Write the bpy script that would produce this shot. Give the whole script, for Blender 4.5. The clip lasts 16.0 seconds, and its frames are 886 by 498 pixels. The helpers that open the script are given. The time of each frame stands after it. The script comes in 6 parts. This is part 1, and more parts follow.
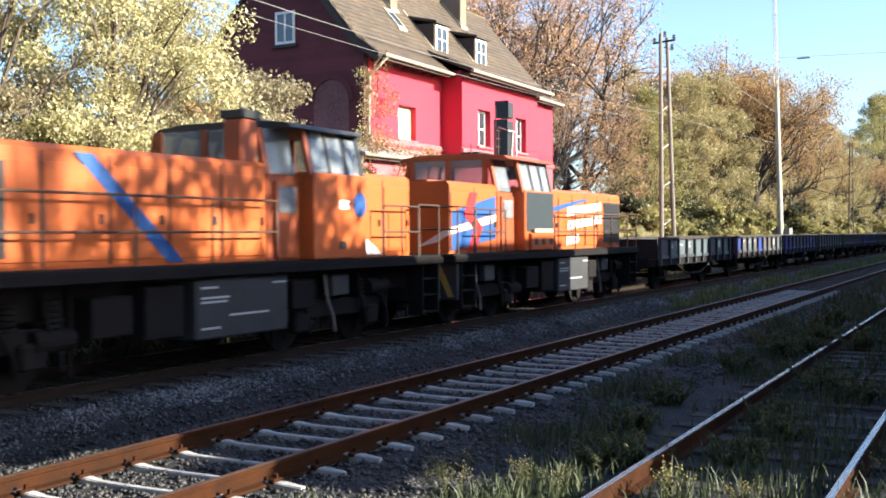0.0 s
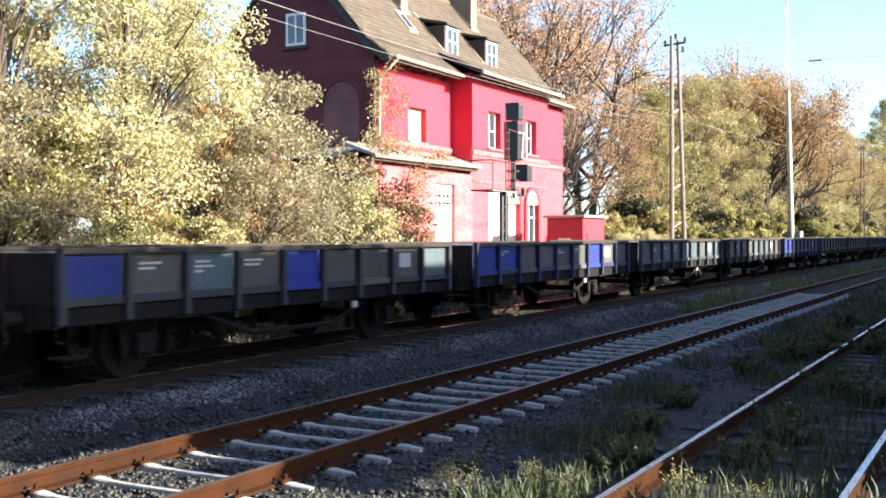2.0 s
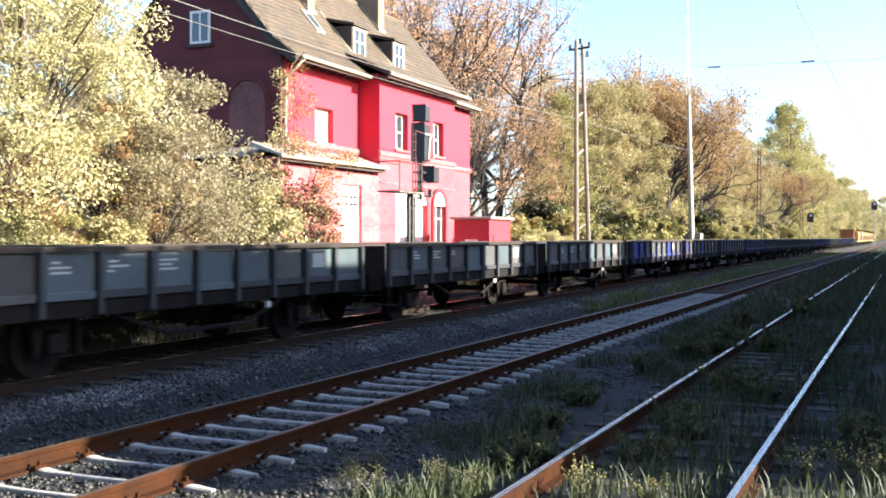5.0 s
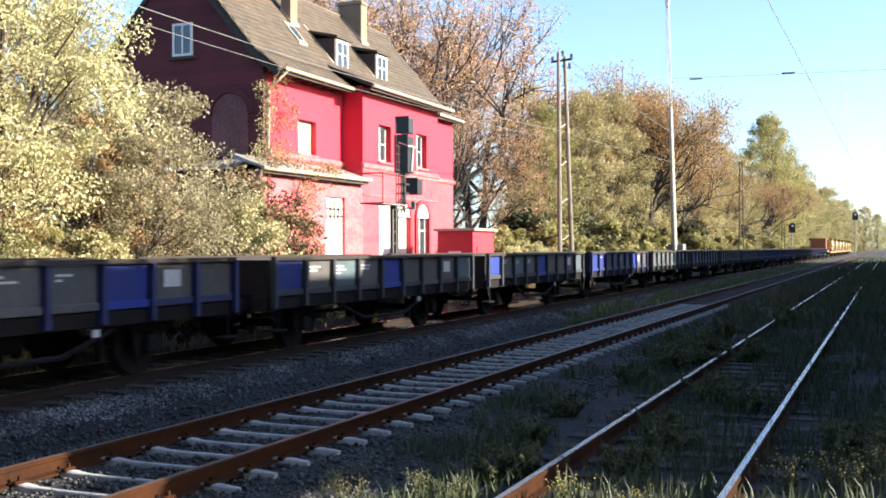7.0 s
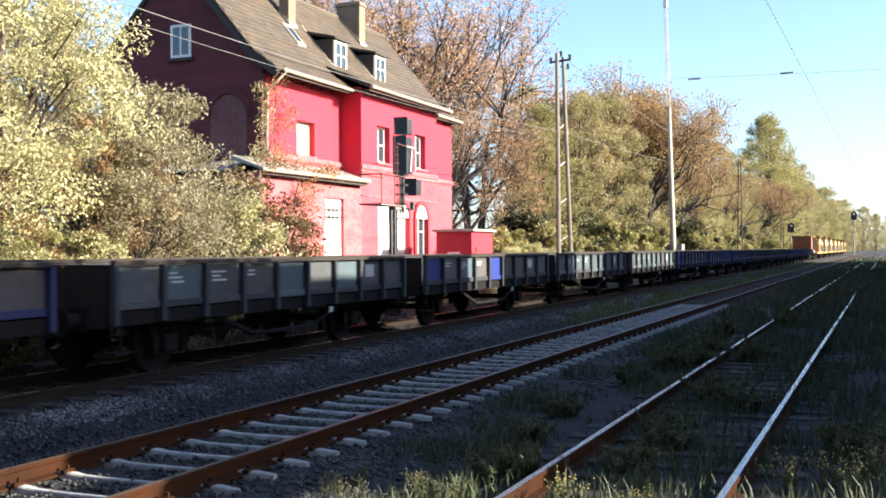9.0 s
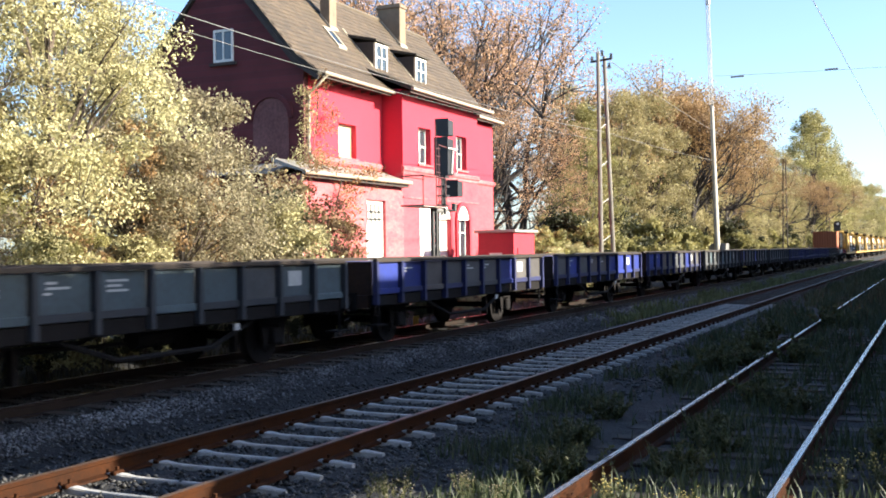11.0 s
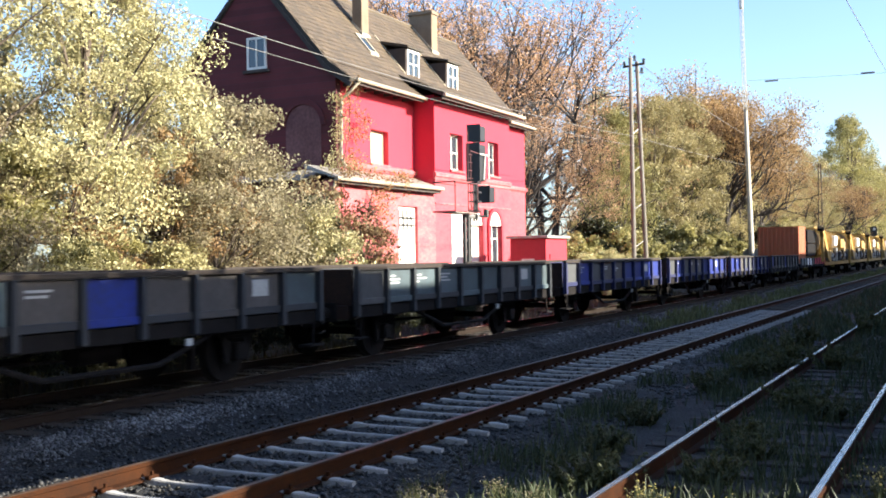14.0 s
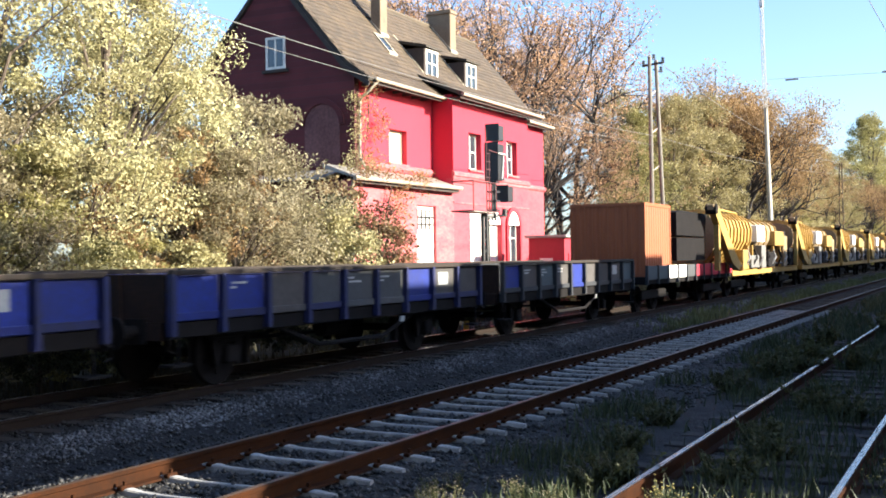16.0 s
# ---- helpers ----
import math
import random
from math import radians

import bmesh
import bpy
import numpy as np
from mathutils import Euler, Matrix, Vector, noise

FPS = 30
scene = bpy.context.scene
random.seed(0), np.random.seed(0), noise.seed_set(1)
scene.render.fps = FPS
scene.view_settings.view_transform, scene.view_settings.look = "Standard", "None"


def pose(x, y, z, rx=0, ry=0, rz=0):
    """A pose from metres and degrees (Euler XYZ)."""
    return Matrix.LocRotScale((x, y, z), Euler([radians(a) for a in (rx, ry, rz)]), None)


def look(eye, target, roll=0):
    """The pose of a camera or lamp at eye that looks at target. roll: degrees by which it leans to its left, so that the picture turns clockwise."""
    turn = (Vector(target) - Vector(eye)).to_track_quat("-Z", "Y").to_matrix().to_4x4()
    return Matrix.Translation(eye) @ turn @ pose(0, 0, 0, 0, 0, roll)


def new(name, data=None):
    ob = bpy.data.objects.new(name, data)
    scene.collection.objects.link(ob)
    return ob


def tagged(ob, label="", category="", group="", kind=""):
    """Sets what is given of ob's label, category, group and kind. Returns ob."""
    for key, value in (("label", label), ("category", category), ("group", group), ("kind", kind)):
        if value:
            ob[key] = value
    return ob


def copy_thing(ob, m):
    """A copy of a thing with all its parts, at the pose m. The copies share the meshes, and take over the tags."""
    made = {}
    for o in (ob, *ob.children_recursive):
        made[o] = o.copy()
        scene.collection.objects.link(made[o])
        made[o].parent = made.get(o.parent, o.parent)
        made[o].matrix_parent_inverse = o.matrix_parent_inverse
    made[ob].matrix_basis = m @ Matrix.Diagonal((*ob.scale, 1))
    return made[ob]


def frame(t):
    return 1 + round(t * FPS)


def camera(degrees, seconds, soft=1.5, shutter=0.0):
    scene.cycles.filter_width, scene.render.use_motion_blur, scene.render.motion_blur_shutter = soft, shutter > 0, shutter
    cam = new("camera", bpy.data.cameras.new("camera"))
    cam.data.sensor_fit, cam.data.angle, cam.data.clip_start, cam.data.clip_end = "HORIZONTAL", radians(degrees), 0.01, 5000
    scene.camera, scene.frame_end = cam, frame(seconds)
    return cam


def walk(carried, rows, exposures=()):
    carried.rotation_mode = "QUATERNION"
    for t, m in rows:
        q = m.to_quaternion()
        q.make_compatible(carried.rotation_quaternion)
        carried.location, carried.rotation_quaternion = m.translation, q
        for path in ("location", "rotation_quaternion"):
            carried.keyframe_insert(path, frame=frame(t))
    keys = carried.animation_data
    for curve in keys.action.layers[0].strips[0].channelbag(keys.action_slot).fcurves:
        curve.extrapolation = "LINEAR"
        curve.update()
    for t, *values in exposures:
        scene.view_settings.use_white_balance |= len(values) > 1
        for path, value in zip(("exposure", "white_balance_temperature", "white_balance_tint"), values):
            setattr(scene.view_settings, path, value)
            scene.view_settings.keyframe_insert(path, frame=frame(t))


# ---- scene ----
cam = camera(44.84, 16.0, 1.75, 0.15)
# seconds, heading (from the track direction), pitch, roll, eye
ROWS = [
    (0, 27.764, -0.796, -0.295, -0.001, 0.032, 1.856),
    (0.5, 27.886, -0.616, -0.217, -0.002, 0.032, 1.851),
    (1, 28.094, -0.715, -0.211, 0.002, 0.037, 1.853),
    (1.5, 28.354, -0.781, -0.057, 0.017, 0.022, 1.862),
    (2, 28.283, -0.690, -0.090, 0.004, 0.034, 1.851),
    (2.5, 28.107, -0.818, -0.122, 0.007, 0.031, 1.855),
    (3, 27.818, -0.922, -0.104, -0.001, 0.040, 1.858),
    (3.5, 27.383, -0.779, -0.156, 0.008, 0.028, 1.853),
    (4, 26.724, -0.858, -0.137, 0.003, 0.030, 1.842),
    (4.5, 25.442, -0.878, 0.015, 0.013, 0.019, 1.849),
    (5, 23.368, -0.603, 0.000, -0.000, -0.000, 1.830),
    (5.2, 22.743, -0.523, -0.094, -0.005, -0.005, 1.826),
    (7.5, 22.514, 0.054, -0.242, 0.009, -0.005, 1.831),
    (8, 22.483, 0.038, -0.306, 0.007, -0.004, 1.827),
    (8.5, 22.406, 0.076, -0.385, 0.007, -0.006, 1.828),
    (10.8, 24.153, 0.067, -0.662, 0.005, -0.000, 1.828),
    (11, 24.654, 0.148, -0.785, -0.002, 0.010, 1.832),
    (11.5, 26.002, 0.267, -0.841, -0.007, 0.014, 1.835),
    (12, 26.469, 0.256, -0.832, -0.005, 0.013, 1.834),
    (12.5, 26.511, 0.406, -0.759, -0.005, 0.013, 1.832),
    (13, 26.274, 0.428, -0.679, -0.005, 0.013, 1.834),
    (13.5, 26.131, 0.490, -0.799, -0.009, 0.014, 1.835),
    (14, 26.353, 0.486, -0.839, -0.005, 0.012, 1.834),
    (14.5, 26.375, 0.446, -1.060, 0.001, 0.003, 1.833),
    (15, 26.644, 0.457, -1.127, -0.002, 0.006, 1.831),
    (15.5, 26.980, 0.464, -0.834, 0.002, 0.005, 1.830),
    (16, 27.345, 0.473, -0.804, 0.000, 0.005, 1.830),
]
walk(cam, [(t, pose(x, y, z, 90 + pitch, 0, yaw - 90) @ pose(0, 0, 0, 0, 0, roll)) for t, yaw, pitch, roll, x, y, z in ROWS],
     exposures=[(t, e, 5950, 11) for t, e in ((0, 2.18), (0.5, 2.26), (1.5, 2.44), (5, 2.55), (7.5, 2.15), (16, 2.14))])

# ---- light ----
SUN_AZ, SUN_EL = radians(12), radians(21)      # azimuth from -y towards +x
world = bpy.data.worlds.new("world")
scene.world = world
world.use_nodes = True
wn = world.node_tree
sky = wn.nodes.new("ShaderNodeTexSky")
sky.sky_type, sky.sun_disc = "NISHITA", False
sky.sun_elevation = SUN_EL
sky.sun_rotation = math.pi - SUN_AZ
sky.air_density, sky.dust_density, sky.ozone_density = 0.85, 1.2, 2.0
wn.nodes["Background"].inputs["Strength"].default_value = 0.08
wn.links.new(sky.outputs[0], wn.nodes["Background"].inputs["Color"])
sun_data = bpy.data.lights.new("sun", "SUN")
sun_data.energy, sun_data.angle, sun_data.color = 4.9, radians(0.55), (1.0, 0.88, 0.66)
sun = new("sun", sun_data)
sun.matrix_world = look((0, 0, 0), (-math.sin(SUN_AZ) * math.cos(SUN_EL), math.cos(SUN_AZ) * math.cos(SUN_EL), -math.sin(SUN_EL)))


# ---- materials ----
def mat(name, colour, colour2=None, rough=0.8, metal=0.0, scale=3.0, fine=40.0, bump=0.15, spread=0.5, rand=0.0, dist=0.01, spec=0.5, stretch=None):
    """Two colours mixed by a coarse and a fine noise, with a fine relief; rand shifts brightness from object to object."""
    m = bpy.data.materials.new(name)
    m.use_nodes = True
    nt = m.node_tree
    n, l = nt.nodes, nt.links
    b = n["Principled BSDF"]
    b.inputs["Metallic"].default_value = metal
    b.inputs["Specular IOR Level"].default_value = spec
    if colour2 is None:
        colour2 = tuple(c * 0.6 for c in colour)
    tc = n.new("ShaderNodeTexCoord")
    src = tc.outputs["Object"]
    if stretch:
        mp = n.new("ShaderNodeMapping")
        mp.inputs["Scale"].default_value = stretch
        l.new(src, mp.inputs["Vector"])
        src = mp.outputs[0]
    a = n.new("ShaderNodeTexNoise")
    a.inputs["Scale"].default_value, a.inputs["Detail"].default_value, a.inputs["Roughness"].default_value = scale, 6, 0.65
    f = n.new("ShaderNodeTexNoise")
    f.inputs["Scale"].default_value, f.inputs["Detail"].default_value = fine, 4
    l.new(src, a.inputs["Vector"]), l.new(src, f.inputs["Vector"])
    ad = n.new("ShaderNodeMath")
    ad.operation = "ADD"
    l.new(a.outputs[0], ad.inputs[0]), l.new(f.outputs[0], ad.inputs[1])
    rmp = n.new("ShaderNodeMapRange")
    rmp.inputs["From Min"].default_value, rmp.inputs["From Max"].default_value = 1.0 - spread * 0.6, 1.0 + spread * 0.6
    l.new(ad.outputs[0], rmp.inputs["Value"])
    mx = n.new("ShaderNodeMix")
    mx.data_type = "RGBA"
    mx.inputs[6].default_value, mx.inputs[7].default_value = (*colour2, 1), (*colour, 1)
    l.new(rmp.outputs[0], mx.inputs["Factor"])
    out = mx.outputs[2]
    if rand:
        oi = n.new("ShaderNodeObjectInfo")
        hs = n.new("ShaderNodeHueSaturation")
        mr = n.new("ShaderNodeMapRange")
        mr.inputs["To Min"].default_value, mr.inputs["To Max"].default_value = 1 - rand, 1 + rand
        l.new(oi.outputs["Random"], mr.inputs["Value"])
        l.new(mr.outputs[0], hs.inputs["Value"]), l.new(out, hs.inputs["Color"])
        out = hs.outputs[0]
    l.new(out, b.inputs["Base Color"])
    rr = n.new("ShaderNodeMapRange")
    rr.inputs["To Min"].default_value, rr.inputs["To Max"].default_value = max(0.05, rough - 0.12), min(1, rough + 0.1)
    l.new(f.outputs[0], rr.inputs["Value"]), l.new(rr.outputs[0], b.inputs["Roughness"])
    if bump:
        bp = n.new("ShaderNodeBump")
        bp.inputs["Strength"].default_value, bp.inputs["Distance"].default_value = bump, dist
        l.new(f.outputs[0], bp.inputs["Height"]), l.new(bp.outputs[0], b.inputs["Normal"])
    return m


def leaf_mat(name, dark, mid, light, thru=0.45):
    """Leaves: colour varies from leaf to leaf, some light passes through."""
    m = bpy.data.materials.new(name)
    m.use_nodes = True
    n, l = m.node_tree.nodes, m.node_tree.links
    b = n["Principled BSDF"]
    b.inputs["Roughness"].default_value = 0.6
    g = n.new("ShaderNodeNewGeometry")
    r = n.new("ShaderNodeValToRGB")
    r.color_ramp.elements[0].color, r.color_ramp.elements[1].color = (*dark, 1), (*light, 1)
    e = r.color_ramp.elements.new(0.5)
    e.color = (*mid, 1)
    tc = n.new("ShaderNodeTexCoord")
    nz = n.new("ShaderNodeTexNoise")
    nz.inputs["Scale"].default_value = 0.9
    l.new(tc.outputs["Object"], nz.inputs["Vector"])
    mx = n.new("ShaderNodeMath")
    mx.operation = "MULTIPLY_ADD"
    mx.inputs[1].default_value = 0.55
    oi = n.new("ShaderNodeObjectInfo")
    sh = n.new("ShaderNodeMath")
    sh.operation = "MULTIPLY_ADD"
    sh.inputs[1].default_value, sh.inputs[2].default_value = 0.5, -0.2
    l.new(oi.outputs["Random"], sh.inputs[0])
    av = n.new("ShaderNodeMath")
    l.new(g.outputs["Random Per Island"], av.inputs[0]), l.new(sh.outputs[0], av.inputs[1])
    l.new(av.outputs[0], mx.inputs[0])
    sc = n.new("ShaderNodeMapRange")
    sc.inputs["From Min"].default_value, sc.inputs["From Max"].default_value = 0.3, 0.7
    sc.inputs["To Max"].default_value = 0.45
    l.new(nz.outputs[0], sc.inputs["Value"]), l.new(sc.outputs[0], mx.inputs[2])
    l.new(mx.outputs[0], r.inputs[0]), l.new(r.outputs[0], b.inputs["Base Color"])
    t = n.new("ShaderNodeBsdfTranslucent")
    l.new(r.outputs[0], t.inputs["Color"])
    ms = n.new("ShaderNodeMixShader")
    ms.inputs[0].default_value = thru
    l.new(b.outputs[0], ms.inputs[1]), l.new(t.outputs[0], ms.inputs[2])
    l.new(ms.outputs[0], n["Material Output"].inputs["Surface"])
    return m


def glass_mat(name, colour=(0.03, 0.04, 0.05), rough=0.06):
    m = bpy.data.materials.new(name)
    m.use_nodes = True
    b = m.node_tree.nodes["Principled BSDF"]
    b.inputs["Base Color"].default_value, b.inputs["Roughness"].default_value = (*colour, 1), rough
    b.inputs["Specular IOR Level"].default_value = 0.8
    return m


# earth colour lowered to near black; part of the shade is in it
M_EARTH = mat("shade_dark_earth", (0.0114, 0.0114, 0.0132), (0.0048, 0.0048, 0.0057), 0.95, scale=1.2, fine=28, bump=0.9, dist=0.05)
M_RUST = mat("rail_rust", (0.0437, 0.014, 0.0035), (0.014, 0.0066, 0.0039), 0.85, spec=0.1, scale=4, fine=50, bump=0.25, dist=0.004)
M_RUST_D = mat("rail_dark_rust", (0.0231, 0.0139, 0.0101), (0.0109, 0.0076, 0.0063), 0.85, spec=0.2, scale=4, fine=50, bump=0.25, dist=0.004)
M_RAILTOP = mat("rail_polished", (0.42, 0.42, 0.43), (0.26, 0.24, 0.23), 0.28, metal=0.9, scale=2, fine=25, bump=0.05, stretch=(0.1, 3, 3))
M_CONCRETE = mat("sleeper_concrete", (0.4123, 0.4007, 0.3855), (0.2061, 0.1985, 0.1908), 0.9, scale=6, fine=70, bump=0.3, rand=0.12)
M_OLDWOOD = mat("sleeper_wood", (0.0432, 0.0324, 0.0252), (0.018, 0.0144, 0.0122), 0.95, scale=5, fine=30, bump=0.6, stretch=(0.72, 0.144, 0.72), rand=0.2)
M_RED = mat("red_render", (0.46, 0.022, 0.045), (0.36, 0.012, 0.032), 0.85, scale=0.7, fine=14, bump=0.35, dist=0.01, spread=0.9)
M_PINK = mat("faded_red_render", (0.5, 0.15, 0.145), (0.38, 0.035, 0.055), 0.88, scale=0.75, fine=6, bump=0.35, dist=0.01, spread=0.7, stretch=(0.6, 0.6, 1.3))
M_PALE = mat("pale_blind_arch", (0.19, 0.085, 0.08), (0.075, 0.026, 0.028), 0.9, scale=1.1, fine=9, bump=0.2, spread=0.6)
M_TILE = mat("roof_tile", (0.096, 0.075, 0.051), (0.051, 0.0408, 0.03), 0.9, scale=1.3, fine=22, bump=0.4, rand=0.22)
M_TILEBASE = mat("roof_underlay", (0.054, 0.045, 0.033), (0.03, 0.0252, 0.0204), 0.95, scale=2, fine=22, bump=0.3)
M_WHITE = mat("white_paint", (0.78, 0.75, 0.68), (0.6, 0.56, 0.5), 0.6, scale=3, fine=30, bump=0.1)
M_CREAM = mat("weathered_cream", (0.3794, 0.3366, 0.257), (0.257, 0.2203, 0.1591), 0.7, scale=3, fine=25, bump=0.15)
M_BOARD = mat("pale_board", (0.72, 0.60, 0.40), (0.60, 0.48, 0.30), 0.8, scale=2, fine=20, bump=0.1)
M_ZINC = mat("zinc_gutter", (0.36, 0.3384, 0.3024), (0.216, 0.2016, 0.18), 0.55, metal=0.3, scale=4, fine=30, bump=0.1)
M_DARKWOOD = mat("dark_wood", (0.055, 0.04, 0.032), (0.03, 0.022, 0.02), 0.8, scale=4, fine=30, bump=0.2)
M_ENDWALL = mat("wagon_end_rust", (0.035, 0.02, 0.015), (0.014, 0.01, 0.01), 0.9, spec=0.2, scale=3, fine=25, bump=0.3)
M_CHIM = mat("chimney_render", (0.216, 0.162, 0.108), (0.126, 0.0945, 0.0675), 0.9, scale=2, fine=20, bump=0.3)
M_GLASS = glass_mat("window_glass")
M_BLACK = mat("black_metal", (0.018, 0.018, 0.02), (0.01, 0.01, 0.011), 0.5, scale=4, fine=40, bump=0.1)
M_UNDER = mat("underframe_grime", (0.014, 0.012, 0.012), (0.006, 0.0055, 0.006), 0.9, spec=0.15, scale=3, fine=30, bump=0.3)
M_STEEL = mat("galvanised_steel", (0.2592, 0.252, 0.2376), (0.1584, 0.1512, 0.144), 0.55, metal=0.5, scale=4, fine=40, bump=0.1)
M_MASTPALE = mat("pale_mast_paint", (0.4752, 0.4464, 0.3888), (0.36, 0.3312, 0.288), 0.6, scale=4, fine=30, bump=0.1)
M_GREYPANEL = mat("wagon_grey", (0.0739, 0.0792, 0.0858), (0.0246, 0.0243, 0.0257), 0.65, scale=2.3, fine=16, bump=0.2, rand=0.25, spread=0.8)
M_TEAL = mat("wagon_blue_grey", (0.0706, 0.1056, 0.126), (0.0319, 0.0408, 0.0454), 0.6, scale=2.3, fine=16, bump=0.2, rand=0.18, spread=0.8)
M_BLUE = mat("wagon_blue", (0.0081, 0.027, 0.2436), (0.0063, 0.0108, 0.0715), 0.6, scale=2.2, fine=16, bump=0.2, rand=0.25, spread=0.8)
M_FRAMEG = mat("wagon_frame_grey", (0.0275, 0.0319, 0.0399), (0.0132, 0.0138, 0.0169), 0.7, scale=2, fine=20, bump=0.25, spread=0.8)
M_RIM = mat("wagon_rusty_rim", (0.0281, 0.0182, 0.0119), (0.0149, 0.0106, 0.0086), 0.85, scale=3, fine=25, bump=0.3)
M_LABEL = mat("pale_stencil", (0.4464, 0.4536, 0.4464), (0.324, 0.3312, 0.3312), 0.7, scale=6, fine=40, bump=0.0)
M_ORANGE = mat("orange_paint", (0.4637, 0.1056, 0.0194), (0.3312, 0.0718, 0.0164), 0.42, scale=1.1, fine=12, bump=0.06, spread=0.9)
M_ORANGE_D = mat("orange_paint_worn", (0.3168, 0.0673, 0.0174), (0.2059, 0.0475, 0.0174), 0.5, scale=1.1, fine=14, bump=0.1, spread=0.9)
M_LBLUE = mat("stripe_blue", (0.018, 0.0792, 0.2592), (0.0144, 0.054, 0.1872), 0.45, scale=2, fine=20, bump=0.03)
M_LWHITE = mat("stripe_white", (0.74, 0.74, 0.72), (0.6, 0.6, 0.58), 0.5, scale=2, fine=20, bump=0.03)
M_LRED = mat("stripe_red", (0.4464, 0.0216, 0.0216), (0.3312, 0.0144, 0.0144), 0.45, scale=2, fine=20, bump=0.03)
M_LGREY = mat("panel_grey", (0.0216, 0.0312, 0.0372), (0.0132, 0.0186, 0.0222), 0.5, scale=2, fine=20, bump=0.05)
M_TANK = mat("tank_grey", (0.03, 0.0324, 0.0372), (0.0168, 0.018, 0.021), 0.6, scale=2, fine=20, bump=0.1)
M_YELLOW = mat("machine_yellow", (0.54, 0.335, 0.06), (0.15, 0.095, 0.035), 0.6, scale=2.6, fine=14, bump=0.12, spread=0.9)
M_TARP = mat("dusty_tan_sheet", (0.30, 0.215, 0.11), (0.13, 0.09, 0.05), 0.85, scale=1.6, fine=14, bump=0.2, spread=0.9)
M_MARK = mat("marker_yellow", (0.85, 0.62, 0.05), (0.7, 0.5, 0.04), 0.5, scale=3, fine=20, bump=0.02)
M_CONT = mat("container_brown", (0.34, 0.098, 0.03), (0.25, 0.07, 0.025), 0.6, scale=1.2, fine=16, bump=0.1, spread=0.8)
M_BARK = mat("bark", (0.1008, 0.0756, 0.054), (0.0432, 0.0331, 0.0252), 0.95, scale=3, fine=20, bump=0.8, dist=0.03, stretch=(0.72, 0.72, 0.18))
M_ROSE = mat("stained_red_render", (0.48, 0.085, 0.095), (0.38, 0.022, 0.042), 0.88, scale=0.7, fine=6, bump=0.35, dist=0.01, spread=0.75, stretch=(0.6, 0.6, 1.3))
M_HUT = mat("hut_red", (0.40, 0.018, 0.035), (0.30, 0.012, 0.025), 0.7, scale=1.5, fine=20, bump=0.15)


# ---- shape helpers ----
def box(bm, x0, x1, y0, y1, z0, z1, bevel=0.0):
    vs = [bm.verts.new(p) for p in ((x0, y0, z0), (x1, y0, z0), (x1, y1, z0), (x0, y1, z0), (x0, y0, z1), (x1, y0, z1), (x1, y1, z1), (x0, y1, z1))]
    fs = [bm.faces.new([vs[i] for i in f]) for f in ((3, 2, 1, 0), (4, 5, 6, 7), (0, 1, 5, 4), (1, 2, 6, 5), (2, 3, 7, 6), (3, 0, 4, 7))]
    if bevel:
        bmesh.ops.bevel(bm, geom=list({e for f in fs for e in f.edges}), offset=bevel, segments=1, affect="EDGES")
    return bm


def prism(bm, outline, axis, a, b):
    """An outline (u, v) pushed along an axis from a to b. axis y: (x, z); axis x: (y, z); axis z: (x, y)."""
    def at(u, v, w):
        return {"y": (u, w, v), "x": (w, u, v), "z": (u, v, w)}[axis]
    lo = [bm.verts.new(at(u, v, a)) for u, v in outline]
    hi = [bm.verts.new(at(u, v, b)) for u, v in outline]
    n = len(outline)
    bm.faces.new(lo[::-1]), bm.faces.new(hi)
    for i in range(n):
        bm.faces.new((lo[i], lo[(i + 1) % n], hi[(i + 1) % n], hi[i]))
    return bm


def tube(bm, p, q, r, r2=None, n=8):
    p, q = Vector(p), Vector(q)
    r2 = r if r2 is None else r2
    d = (q - p).normalized()
    u = d.orthogonal().normalized()
    v = d.cross(u)
    ring = [[bm.verts.new(c + rad * (math.cos(2 * math.pi * i / n) * u + math.sin(2 * math.pi * i / n) * v)) for i in range(n)] for c, rad in ((p, r), (q, r2))]
    for i in range(n):
        bm.faces.new((ring[0][i], ring[0][(i + 1) % n], ring[1][(i + 1) % n], ring[1][i]))
    bm.faces.new(ring[0][::-1]), bm.faces.new(ring[1])
    return bm


def polytube(bm, pts, rad, n=5):
    """One bent round bar through the points."""
    pts = [Vector(p) for p in pts]
    rings = []
    for i, p in enumerate(pts):
        d = (pts[min(i + 1, len(pts) - 1)] - pts[max(i - 1, 0)]).normalized()
        u = d.cross(Vector((0.13, 0.21, 0.97))).normalized()
        v = d.cross(u)
        rr = rad[i] if isinstance(rad, list) else rad
        rings.append([bm.verts.new(p + rr * (math.cos(2 * math.pi * k / n) * u + math.sin(2 * math.pi * k / n) * v)) for k in range(n)])
    for a, b in zip(rings, rings[1:]):
        for k in range(n):
            bm.faces.new((a[k], a[(k + 1) % n], b[(k + 1) % n], b[k]))
    bm.faces.new(rings[0][::-1]), bm.faces.new(rings[-1])
    return bm


def B():
    return bmesh.new()


def finish(name, bm, material):
    bmesh.ops.recalc_face_normals(bm, faces=bm.faces[:])
    me = bpy.data.meshes.new(name)
    bm.to_mesh(me)
    bm.free()
    me.materials.append(material)
    return me


def part(name, bm, material, parent=None, label=""):
    ob = new(name, finish(name, bm, material))
    if parent is not None:
        ob.parent = parent
    if label:
        ob["label"] = label
    return ob


